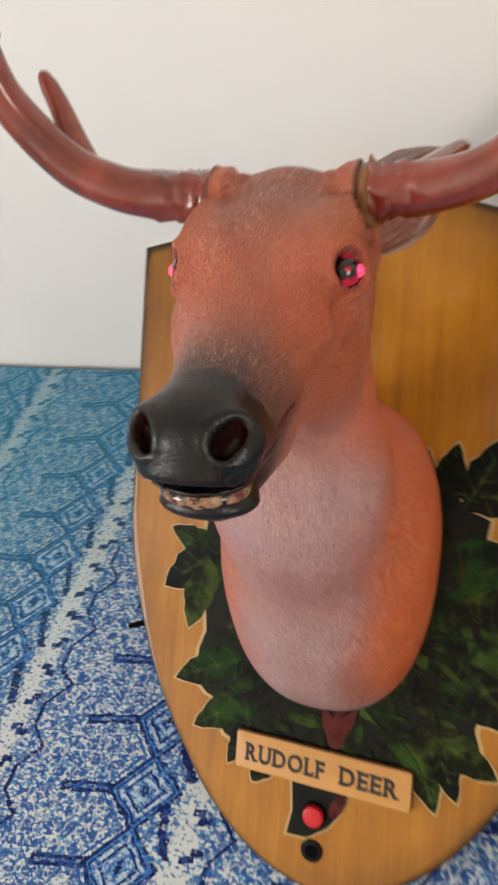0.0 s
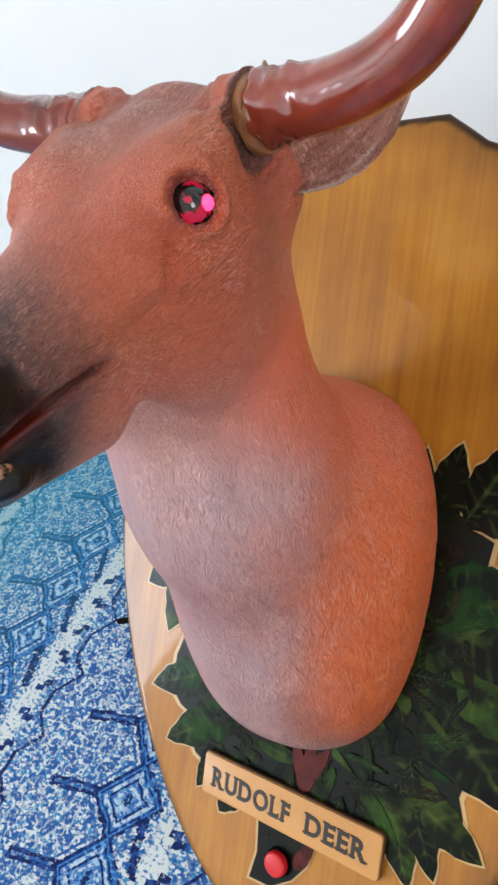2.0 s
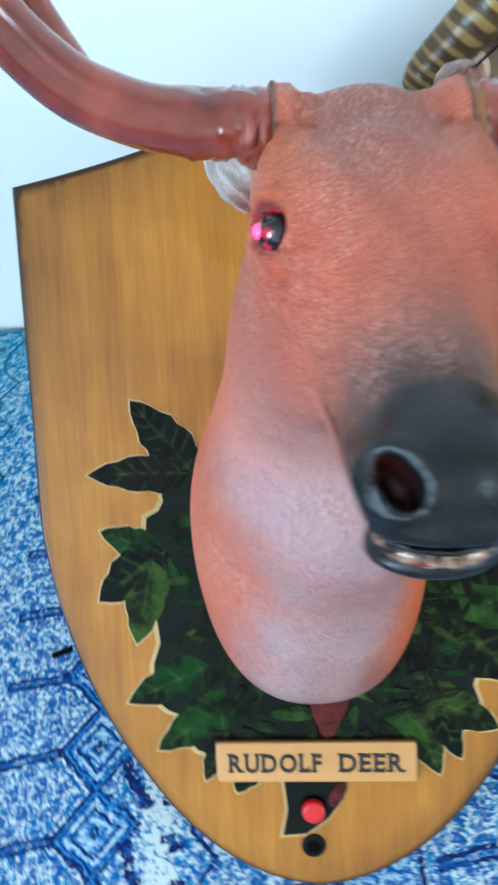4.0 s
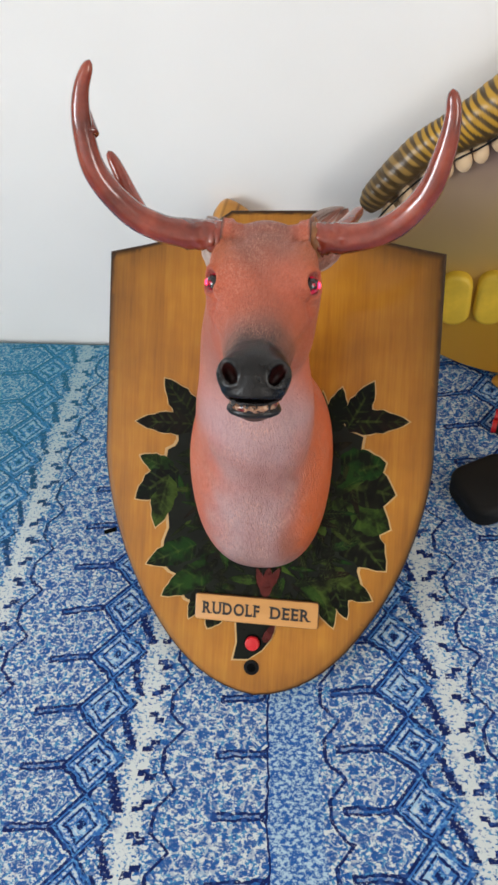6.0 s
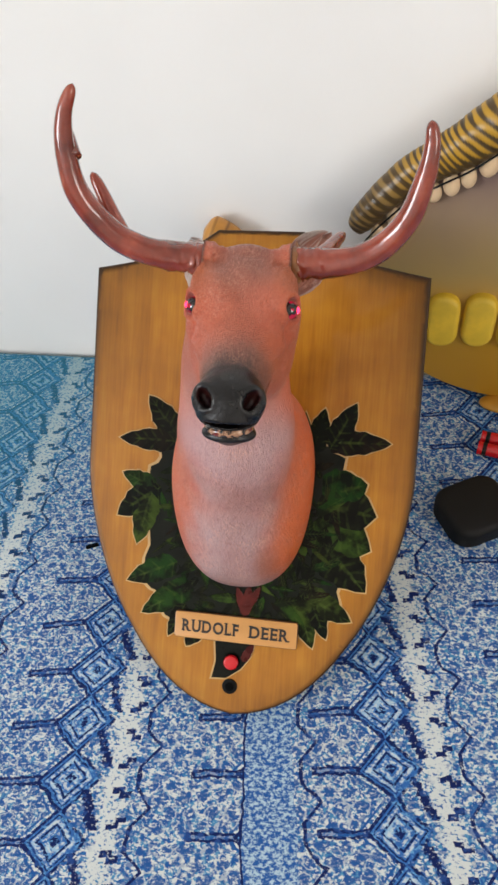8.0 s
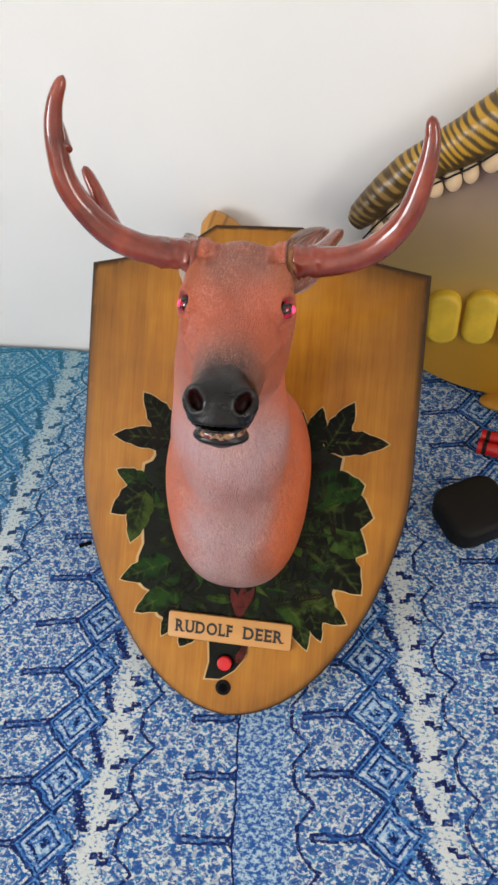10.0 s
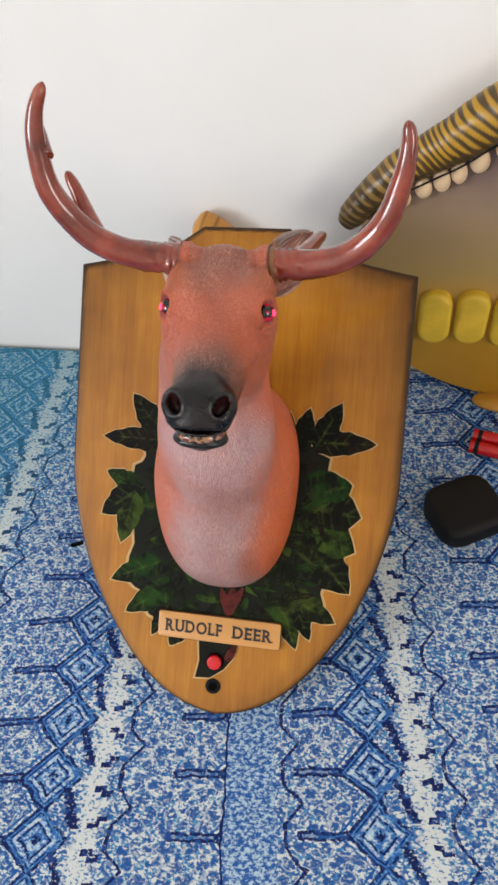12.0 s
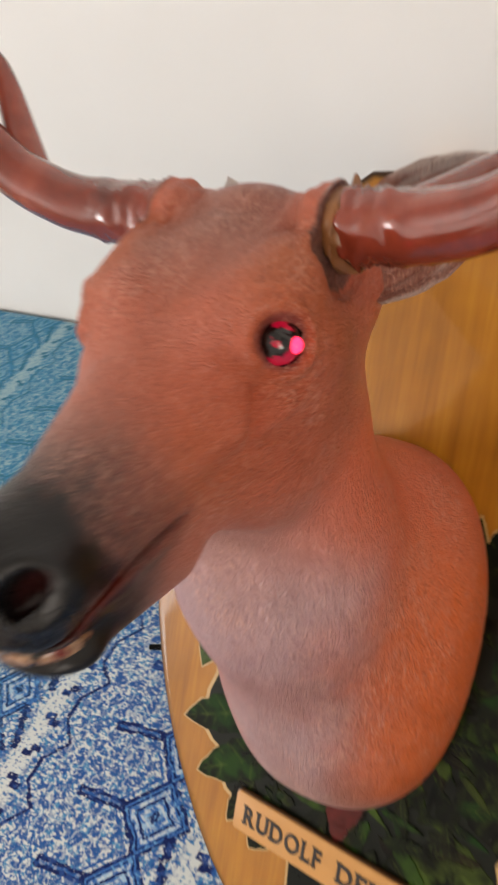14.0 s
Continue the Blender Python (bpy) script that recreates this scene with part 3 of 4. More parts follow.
def leaf_shape(tip, base, wide, n=10):
    """A pointed leaf between tip and base, as an outline."""
    t, b = Vector(tip), Vector(base)
    d = b - t
    s = Vector((-d.y, d.x)).normalized()
    half = []
    for i in range(n + 1):
        k = i / n
        half.append((k, wide * (1.75 * k ** 0.82 * (1 - k) ** 0.42 * (1 + 0.09 * math.sin(i * 2.4 + tip[0] * 300)) if 0 < k < 1 else 0.0)))
    up = [t + d * k + s * h for k, h in half]
    dn = [t + d * k - s * h for k, h in reversed(half[1:-1])]
    return [(p.x, p.y) for p in up + dn]


def leaf(tip, base, wide, thick, z0, st, n=10):
    """A printed leaf: its blade is folded a little along the midrib, and each vertex knows how far across and along it lies."""
    t, b = Vector(tip), Vector(base)
    d = b - t
    s = Vector((-d.y, d.x)).normalized()
    verts, faces, tone = [], [], []
    for i in range(n + 1):
        k = i / n
        h = max(1e-5, wide * (1.75 * k ** 0.82 * (1 - k) ** 0.42 * (1 + 0.09 * math.sin(i * 2.4 + tip[0] * 300)) if 0 < k < 1 else 0.0))
        for across in (-1, 0, 1):
            p = t + d * k + s * (h * across)
            verts.append((p.x, p.y, z0 + (0.00004 if across == 0 else 0.0)))
            tone.append((abs(across), k, 0))
    m = len(verts)
    for i in range(n + 1):
        for across in (0, 2):
            x, y, z = verts[i * 3 + across]
            verts.append((x, y, z - thick))
            tone.append((1, i / n, 0))
    for i in range(n):
        a, c = i * 3, m + i * 2
        faces += [(a, a + 1, a + 4, a + 3), (a + 1, a + 2, a + 5, a + 4), (a + 3, c + 2, c, a), (a + 2, c + 1, c + 3, a + 5)]
    me = mesh_of("leaf", verts, faces, MAT["leaf"], smooth=False)
    paint(me, np.array(tone), "blade")
    return link("leaf", me, st)


def sticker():
    """The printed wreath: a dark ground with a pale cut edge and leaves lying over its rim."""
    rng = random.Random(4)
    st = tagged(new("leaf_sticker"), "glossy dark green printed leaf wreath")
    st.parent = plaque
    # tip, base and half width of each leaf at the rim
    rim = [(-0.089, 0.270, -0.058, 0.232, 0.015), (-0.114, 0.232, -0.060, 0.232, 0.0125), (-0.109, 0.202, -0.078, 0.190, 0.011), (-0.112, 0.164, -0.074, 0.192, 0.017),
           (-0.093, 0.140, -0.082, 0.186, 0.014), (-0.100, 0.107, -0.055, 0.128, 0.014), (-0.085, 0.080, -0.040, 0.110, 0.015), (-0.060, 0.062, -0.046, 0.092, 0.009),
           (-0.043, 0.055, -0.030, 0.080, 0.012), (0.066, 0.065, 0.050, 0.104, 0.012), (0.077, 0.074, 0.062, 0.106, 0.010), (0.097, 0.091, 0.052, 0.112, 0.015),
           (0.107, 0.117, 0.066, 0.158, 0.024), (0.109, 0.152, 0.060, 0.172, 0.029), (0.112, 0.181, 0.062, 0.188, 0.031), (0.103, 0.207, 0.066, 0.196, 0.023),
           (0.120, 0.242, 0.066, 0.240, 0.0135), (0.090, 0.274, 0.070, 0.234, 0.013), (0.064, 0.268, 0.056, 0.230, 0.012), (0.048, 0.264, 0.046, 0.220, 0.010)]
    ground = []
    for a in np.linspace(0, 2 * math.pi, 72, endpoint=False):
        c, s = math.cos(a), math.sin(a)
        r = 1 + 0.03 * math.sin(11 * a + 1) + 0.02 * math.sin(23 * a)
        ground.append((0.002 + 0.0865 * r * math.copysign(abs(c) ** 0.55, c), 0.160 + (0.090 if s > 0 else 0.088) * r * math.copysign(abs(s) ** 0.6, s)))
    part("cut_edge", slab([(0.003 + (x - 0.003) * 1.03, 0.160 + (y - 0.160) * 1.025) for x, y in ground], 0.0003, z0=0.0003), MAT["halo"], st, "pale cut edge")
    part("print_ground", slab(ground, 0.0006, z0=0.0006), MAT["backing"], st)
    stem = [(-0.019, 0.030), (-0.006, 0.031), (0.006, 0.040), (0.013, 0.050), (0.018, 0.068), (-0.018, 0.068), (-0.016, 0.045)]
    part("cut_edge", slab([(x * 1.1, 0.05 + (y - 0.05) * 1.08) for x, y in stem], 0.0003, z0=0.00034), MAT["halo"], st)
    part("print_ground", slab(stem, 0.0006, z0=0.00064), MAT["backing"], st)
    for i, (x, y, bx, by, w) in enumerate(rim):
        d = Vector((x - bx, y - by)).normalized() * 0.0016
        part("cut_edge", slab(leaf_shape((x + d.x, y + d.y), (bx, by), w + 0.0008), 0.0003, z0=0.00038 + 0.00001 * i), MAT["halo"], st)
        leaf((x, y), (bx, by), w, 0.0005, 0.00068 + 0.000012 * i, st)
    # inner leaves
    for i in range(190):
        a = rng.uniform(0, 2 * math.pi)
        k = rng.uniform(0.5, 0.93)
        c = (0.004 + 0.086 * k * math.cos(a), 0.162 + 0.094 * k * math.sin(a))
        a2 = a + rng.gauss(0, 0.9)
        r = rng.uniform(0.006, 0.015)
        leaf((c[0] + r * math.cos(a2), c[1] + r * math.sin(a2)), (c[0] - r * math.cos(a2), c[1] - r * math.sin(a2)), r * rng.uniform(0.16, 0.42), 0.0003 + 0.000003 * i, 0.00094 + 0.000003 * i, st)

    # dull red reflection in the gloss, put in as coloured patches
    for i, (x, y, r, a, tone) in enumerate(((0.008, 0.100, 0.014, 1.45, "reflect_red"), (0.002, 0.102, 0.010, 1.9, "reflect_red"), (0.014, 0.104, 0.010, 1.1, "reflect_red"), (0.012, 0.056, 0.010, 1.1, "reflect_red"))):
        part("bloom", slab(leaf_shape((x + r * math.cos(a), y + r * math.sin(a)), (x - r * math.cos(a), y - r * math.sin(a)), r * 0.45), 0.0009, z0=0.00160 + 0.00002 * i), MAT[tone], st, "dull red patch that imitates a reflection")


sticker()


def name_plate():
    plate = part("name_plate", slab(round_rect(0.106, 0.0222, 0.0022), 0.0030, 0.0007, 0.0030), MAT["plate"], plaque, "tan rectangular name plate", pose(0.0, 0.0748, 0.0022))
    part("plate_rim", slab(round_rect(0.1070, 0.0232, 0.0026), 0.0022, 0.0003, 0.0012), MAT["plate_side"], plate, "", pose(0, 0, 0.0005))
    # stems of each capital: how far across, and whether a foot stands at the bottom and the top
    stems = {"R": ((0.10, 1, 1), (0.92, 1, 0)), "U": ((0.10, 0, 1), (0.90, 0, 1)), "D": ((0.10, 1, 1),), "O": (), "L": ((0.14, 1, 1),), "F": ((0.14, 1, 1),), "E": ((0.14, 1, 1),)}
    high = 0.0102
    for word, x0, x1 in (("RUDOLF", -0.0462, 0.0030), ("DEER", 0.0125, 0.0460)):
        bm = bmesh.new()
        at, ends = 0.0, 0.0
        for letter in word:
            cu = bpy.data.curves.new("lettering", "FONT")
            cu.body, cu.size, cu.extrude, cu.offset = letter, 0.0140, 0.00025, 0.00034
            tmp = bpy.data.objects.new("tmp", cu)
            me = bpy.data.meshes.new_from_object(tmp)
            bpy.data.objects.remove(tmp)
            xs = [v.co.x for v in me.vertices]
            wide = max(xs) - min(xs)
            for v in me.vertices:
                v.co.x += at - min(xs)
            bm.from_mesh(me)
            feet = [(at + wide * k, z, 0.0038) for k, low, top in stems[letter] for z, on in ((0.0004, low), (high - 0.0004, top)) if on]
            for x, y, w in feet:
                made = bmesh.ops.create_cube(bm, size=1.0)["verts"]
                bmesh.ops.scale(bm, vec=(w, 0.0009, 0.00046), verts=made)
                bmesh.ops.translate(bm, vec=(x, y, 0.0), verts=made)
            if letter in "LFE":
                for y in ((0.0013,) if letter == "L" else (high - 0.0013,) if letter == "F" else (0.0013, high - 0.0013)):
                    made = bmesh.ops.create_cube(bm, size=1.0)["verts"]
                    bmesh.ops.scale(bm, vec=(0.0009, 0.0026, 0.00046), verts=made)
                    bmesh.ops.translate(bm, vec=(at + wide - 0.0003, y, 0.0), verts=made)
            ends = at + wide
            at += wide + 0.0019
        bmesh.ops.scale(bm, vec=((x1 - x0) / ends, 1, 1), verts=bm.verts)
        part("lettering", bm, MAT["ink"], plate, "black printed capital letters", pose(x0, -0.0051, 0.0032), smooth=False)


name_plate()
b = part("push_button", drum(0.0062, 0.005, 32, 0.0014), MAT["button"], plaque, "round red push button", pose(-0.0022, 0.0460, 0.0009))
part("button_collar", drum(0.0072, 0.0012, 32), MAT["pit"], b)
h = part("screw_hole", drum(0.0066, 0.0012, 28, 0.0004), MAT["black"], plaque, "black-rimmed round hole", pose(-0.0026, 0.0240, 0.0001))
part("hole_pit", drum(0.0038, 0.0003, 24), MAT["pit"], h, "", pose(0, 0, 0.0013))
part("cable_plug", drum(0.0019, 0.0115, 16, 0.0006), MAT["pit"], plaque, "short black cable plug at the edge", pose(-0.132, 0.134, -0.0092, 0, -90, 20))


# ---- the deer head: u across, v up the board, w out of it, all in millimetres ----
TURN = radians(6.6)


def head_uvw(u, v, w, part_turn=1.0):
    """Head coordinates from board coordinates: the head looks a little aside, the neck's foot does not."""
    a = TURN * part_turn
    d = w + 12.5
    return u * np.cos(a) - d * np.sin(a), v, -12.5 + u * np.sin(a) + d * np.cos(a)


def on_board(u, v, w):
    """Board coordinates, in metres, from head coordinates in millimetres."""
    d = w + 12.5
    return Vector((u * math.cos(TURN) + d * math.sin(TURN), v, -12.5 - u * math.sin(TURN) + d * math.cos(TURN))) * 0.001


def ell(p, c, r, tilt=0.0):
    x, y, z = (p[i] - c[i] for i in range(3))
    if tilt:
        ca, sa = math.cos(radians(tilt)), math.sin(radians(tilt))
        y, z = y * ca + z * sa, z * ca - y * sa
    k0 = np.sqrt((x / r[0]) ** 2 + (y / r[1]) ** 2 + (z / r[2]) ** 2)
    k1 = np.sqrt((x / r[0] ** 2) ** 2 + (y / r[1] ** 2) ** 2 + (z / r[2] ** 2) ** 2)
    return k0 * (k0 - 1) / np.maximum(k1, 1e-6)


def rod(p, a, b, ra, rb, squash=1.0):
    """A tapered capsule; squash narrows it across u."""
    x, y, z = p[0] / squash, p[1], p[2]
    a, b = np.array((a[0] / squash, *a[1:])), np.array((b[0] / squash, *b[1:]))
    d = b - a
    t = np.clip(((x - a[0]) * d[0] + (y - a[1]) * d[1] + (z - a[2]) * d[2]) / (d @ d), 0, 1)
    return (np.sqrt((x - a[0] - t * d[0]) ** 2 + (y - a[1] - t * d[1]) ** 2 + (z - a[2] - t * d[2]) ** 2) - (ra + (rb - ra) * t)) * min(1.0, squash)


def join(a, b, k):
    h = np.clip(0.5 + 0.5 * (b - a) / k, 0, 1)
    return b + (a - b) * h - k * h * (1 - h)


def carve(a, b, k):
    return -join(-a, b, k)


def deer_body(u, v, w):
    q = head_uvw(u, v, w, smooth01(w, 25, 110))
    p = (np.abs(q[0]), q[1], q[2])
    n = (np.abs(q[0] + 2.0), q[1], q[2])
    foot = ((np.abs(q[0] - 2.5) / 53.5) ** 2.5 + (np.abs(v - 200) / 86) ** 2.5 + (np.abs(q[2]) / 54) ** 2.5) ** 0.4
    d = (foot - 1) * 49
    d = join(d, rod(n, (0, 216, 34), (0, 255, 89), 51, 43, 0.83), 42)
    d = join(d, rod(n, (0, 255, 89), (0, 302, 127), 44.5, 40.5, 0.79), 14)
    d = join(d, rod(n, (0, 175, 22), (0, 235, 80), 37, 37.5, 0.86), 26)
    # the skin of the cheek is fuller on the side the head turns from
    d = join(d, ell(q, (-21, 289, 128), (21, 42, 30), 35), 14)
    d = join(d, ell(q, (-20.5, 258, 90), (21, 40, 33), 35), 22)
    s = ell(p, (0, 333, 145), (32, 33, 36))
    s = join(s, rod(p, (0, 322, 155), (0, 274.5, 210), 33, 20.5, 0.93), 10)
    s = join(s, ell(p, (16.5, 303, 160), (17, 32, 30), 40), 12)
    s = join(s, ell(p, (16, 326, 173), (15.5, 17, 21), 35), 10)
    s = join(s, ell(p, (20, 323, 163), (14, 20, 18)), 8)
    s = join(s, ell(p, (0, 268, 228), (18.8, 15.5, 17)), 9)
    s = join(s, ell(p, (12.2, 268, 232), (7.2, 9.2, 9), -15), 4)
    s = join(s, ell(p, (0, 258.5, 229), (17.2, 6.8, 12.3), 10), 5)
    s = join(s, rod(p, (0, 268, 186), (0, 251, 213), 14, 9, 1.15), 8)
    s = join(s, ell(p, (0, 249.4, 217.8), (15.6, 4.6, 12.0), 18), 5)
    s = join(s, rod(p, (10, 350, 150), (25, 357, 156), 15, 11.5), 7)
    s = join(s, rod(p, (26.5, 357, 156), (28, 357, 156), 11.5, 12.2), 2)
    s = join(s, ell(p, (0, 361, 152), (13, 8, 13)), 6)
    s = join(s, ell(p, (21, 339, 175), (11, 7, 15), 30), 8)
    s = join(s, ell(p, (18, 345, 130), (13, 13, 14)), 12)
    s = join(s, rod((np.where(q[0] > 0, p[0], p[0] + 2.5), p[1] + 2.5 * (q[0] < 0), p[2]), (23, 361, 155), (26.3, 369.3, 156), 5, 1.4), 3)
    s = join(s, ell(p, (25.5, 347, 166), (4, 7, 5), 20), 4)
    s = join(s, rod(p, (24, 345, 172), (14, 333, 183), 6, 4), 7)
    s = carve(s, ell(p, (42, 312, 190), (9, 14, 12), 40), 8)
    # soft relief: a lid round each eye, a fold from its corner down the cheek, a brow, rims of the nostrils, wrinkles below the antlers
    side = smooth01(p[0], 16, 24)
    around = np.sqrt((p[1] - 325.5) ** 2 + (p[2] - 183) ** 2 + (0.5 * (p[0] - 31)) ** 2)
    s = s - 2.1 * np.exp(-((around - 8.8) / 1.7) ** 2) * side
    s = s + 0.9 * np.exp(-((around - 12.5) / 2.0) ** 2) * side * smooth01(325 - p[1], 0, 6)
    s = s + 1.9 * np.exp(-((p[2] - 184 - 0.2 * (318 - p[1])) / 1.6) ** 2) * side * smooth01(p[1], 294, 304) * (1 - smooth01(p[1], 314, 320))
    s = s - 2.0 * np.exp(-((p[1] - 304 + 0.7 * (p[2] - 186)) / 4.0) ** 2) * side * smooth01(p[2], 168, 180) * (1 - smooth01(p[2], 196, 208))
    rim = np.sqrt((p[0] - 13.5) ** 2 + (p[1] - 268.5) ** 2 + (0.6 * (p[2] - 238)) ** 2)
    s = s - 0.9 * np.exp(-((rim - 7.6) / 1.3) ** 2)
    crown = smooth01(p[1], 344, 352) * smooth01(p[0], 10, 17)
    s = s + crown * 0.8 * np.sin(0.75 * p[0] + 1.3 * np.sin(0.22 * p[2]) + 0.3 * p[1]) * np.sin(0.35 * p[2] + 0.3 * p[0])
    d = join(d, s, 11)
    # mouth, nostrils, eye sockets, the seam of the antlers
    d = carve(d, ell(p, (0, 267, 217), (40, 1.7, 27), 37.4), 1.5)
    d = carve(d, ell(p, (0, 255.2, 234), (12.5, 1.7, 12), 20), 1.0)
    d = carve(d, ell((p[0] - 0.4 * (p[1] - 268.5), p[1], p[2]), (13.0, 268.5, 240.5), (4.0, 5.8, 8.5), -20), 1.6)
    d = carve(d, rod(p, (32.0, 318, 185), (26.5, 297, 203), 3.2, 1.8), 3.0)
    d = carve(d, ell((p[0], p[1], q[2] - 1.6 * (q[0] > 0)), (33.4, 325.8, 183.6), (6.8, 6.1, 7.0)), 1.2)
    d = np.maximum(d, p[0] - 62)
    seam = np.maximum(28.2 - p[0], np.sqrt((p[1] - 357) ** 2 + (p[2] - 156) ** 2) - 18)
    d = np.where(p[1] > 300, np.maximum(d, -seam), d)
    return np.maximum(d, -1.5 - w)


def deer_colours(verts):
    """The airbrushed zones, with some glow and shade painted in, in linear colour."""
    U, V, W = verts[:, 0], verts[:, 1], verts[:, 2]
    u, v, w = head_uvw(U, V, W, smooth01(W, 25, 110))
    au = np.abs(u)
    wob = np.array([noise.noise((a * 0.06, b * 0.06, c * 0.06)) for a, b, c in verts])
    fine = np.array([noise.noise((a * 0.35, b * 0.35, c * 0.35)) for a, b, c in verts])
    col = np.tile(np.array(lin(218, 100, 62)[:3]), (len(verts), 1))

    def lay(rgb, k):
        nonlocal col
        k = np.clip(k, 0, 1)[:, None]
        col = col * (1 - k) + np.array(lin(*rgb)[:3]) * k

    along = (333 - v) * 0.63 + (w - 145) * 0.77          # from the crown to the nose
    low = 1 - smooth01(v + 10 * wob, 236, 285)
    # orange flanks of the neck, brown crown
    lay((230, 106, 40), low * smooth01(u + 5 * wob, 16, 44) * 0.95)
    lay((216, 118, 84), low * smooth01(5 * wob - u, 24, 60) * 0.7)
    lay((128, 66, 50), (1 - smooth01(au, 8, 30)) * smooth01(v, 322, 358) * 0.75)
    lay((178, 112, 100), np.exp(-((au - 15) ** 2 / 90 + (v - 345) ** 2 / 200 + (w - 172) ** 2 / 200)) * 0.6)
    lay((192, 96, 42), np.exp(-((au - 27) ** 2 / 60 + (v - 346) ** 2 / 130)) * smooth01(w, 140, 165) * 0.8)
    lay((200, 104, 54), np.exp(-((au - 28) ** 2 + (v - 335) ** 2 + (w - 176) ** 2) / 260) * 0.5)
    lay((206, 82, 40), np.exp(-((au - 30) ** 2 / 260 + (v - 306) ** 2 / 260 + (w - 178) ** 2 / 300)) * 0.6)
    lay((150, 78, 66), np.exp(-((v - 322) ** 2 / 500 + (w - 150) ** 2 / 260)) * smooth01(au, 22, 32) * 0.55)
    lay((214, 112, 46), np.exp(-((u - 24) ** 2 + (v - 290) ** 2 + (w - 196) ** 2) / 240) * 0.6)
    lay((186, 104, 92), np.exp(-((u + 34) ** 2 + (v - 288) ** 2 + (w - 160) ** 2) / 700) * 0.6)
    # pale throat and chest
    lay((190, 132, 122), low * (1 - smooth01(au + 8 * wob, 14, 54)) * (1 - smooth01(v, 245, 275)) * 0.85)
    lay((200, 178, 182), (1 - smooth01(au + 8 * wob, 10, 44)) * (1 - smooth01(v + 10 * wob, 150, 236)) * 0.8)
    lay((206, 186, 194), np.exp(-((u + 2) ** 2 / 800 + (v - 226) ** 2 / 560)) * smooth01(w, 60, 100) * 0.6)
    lay((128, 84, 74), np.exp(-((u - 27 + 4 * wob) ** 2 / 170 + (v - 140) ** 2 / 380)) * smooth01(w, 6, 30) * 0.85)
    # violet shade at the foot of the chest, put into the colour
    lay((156, 128, 132), np.exp(-((v - 116) ** 2) / 170) * (1 - smooth01(au, 20, 44)) * 0.6)
    # pale throat below the jaw
    lay((196, 150, 140), np.exp(-((v - 262) ** 2 + (w - 150) ** 2) / 500) * 0.6)
    lay((200, 168, 172), np.exp(-((v - 244 - 6 * wob) ** 2 / 420 + (w - 122) ** 2 / 900)) * 0.6)
    lay((198, 138, 120), (1 - smooth01(au, 8, 30)) * smooth01(along, 60, 80) * (1 - smooth01(along, 86, 104)) * 0.5)
    lay((146, 88, 66), np.exp(-((au + 4 * wob) / 17) ** 2) * smooth01(along, -20, 20) * (1 - smooth01(along, 62, 90)) * 0.38)
    # warm glow on the lower right flank, painted over its own orange
    lay((228, 108, 40), np.exp(-((u - 46) ** 2 / 500 + (v - 160) ** 2 / 1800 + (w - 40) ** 2 / 1200)) * 0.7)
    # brown-orange right cheek
    lay((190, 86, 46), np.exp(-((u - 32) ** 2 / 700 + (v - 300) ** 2 / 900 + (w - 182) ** 2 / 900)) * 0.65)
    # dark muzzle
    muzzle = smooth01(along + 7 * wob + 4 * fine + 0.02 * au, 56, 100) * smooth01(w, 182, 204)
    lay((13, 12, 13), muzzle)
    bare = smooth01(muzzle, 0.8, 1.0) * smooth01(along, 84, 96)
    jaw = smooth01(w + 7 * wob, 188, 206) * (1 - smooth01(v, 256, 272)) * smooth01(w, 184, 200)
    lay((15, 12, 12), jaw * smooth01(w, 186, 204))
    # red inside of mouth and nostrils
    slit = (v - 267) * 0.794 + (w - 217) * 0.607
    lay((112, 34, 20), np.exp(-(slit / 2.4) ** 2) * smooth01(w, 193, 201) * smooth01(au, 8, 14) * (1 - smooth01(w, 222, 232)))
    lay((48, 30, 26), np.exp(-((slit + 5) / 1.3) ** 2) * smooth01(w, 196, 206) * smooth01(au, 8, 14) * 0.8)
    nos = (au - 13.2 - 0.4 * (v - 268.5)) ** 2 + ((v - 268.5) * 0.75) ** 2 + (w - 236) ** 2
    lay((46, 16, 15), (1 - smooth01(nos, 9, 26)))
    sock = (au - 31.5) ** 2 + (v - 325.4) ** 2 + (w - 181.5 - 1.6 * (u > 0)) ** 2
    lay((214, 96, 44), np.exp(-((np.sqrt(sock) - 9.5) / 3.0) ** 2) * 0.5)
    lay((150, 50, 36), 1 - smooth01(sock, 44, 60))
    seam = (1 - smooth01(np.abs(au - 28.0), 0.8, 1.8)) * (np.hypot(v - 357, w - 156) < 16)
    lay((70, 24, 12), seam * 0.9)
    return col, np.maximum(bare, jaw * smooth01(w, 192, 208))


def deer_head():
    verts, faces = skin(deer_body, (-66, 100, -4), (72, 378, 256), 1.25)
    me = mesh_of("deer_head", verts * 0.001, faces, MAT["deer"])
    col, bare = deer_colours(verts)
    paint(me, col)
    paint(me, np.repeat(bare[:, None], 3, 1), "bare")
    face = smooth01((verts[:, 1] - 262) * 0.6 + (verts[:, 2] - 120) * 0.8, -5, 35)
    paint(me, np.repeat(face[:, None], 3, 1), "face")
    return link("deer_head", me, plaque, label="red-brown rubber deer head and neck with a black muzzle and pale throat")


deer = deer_head()


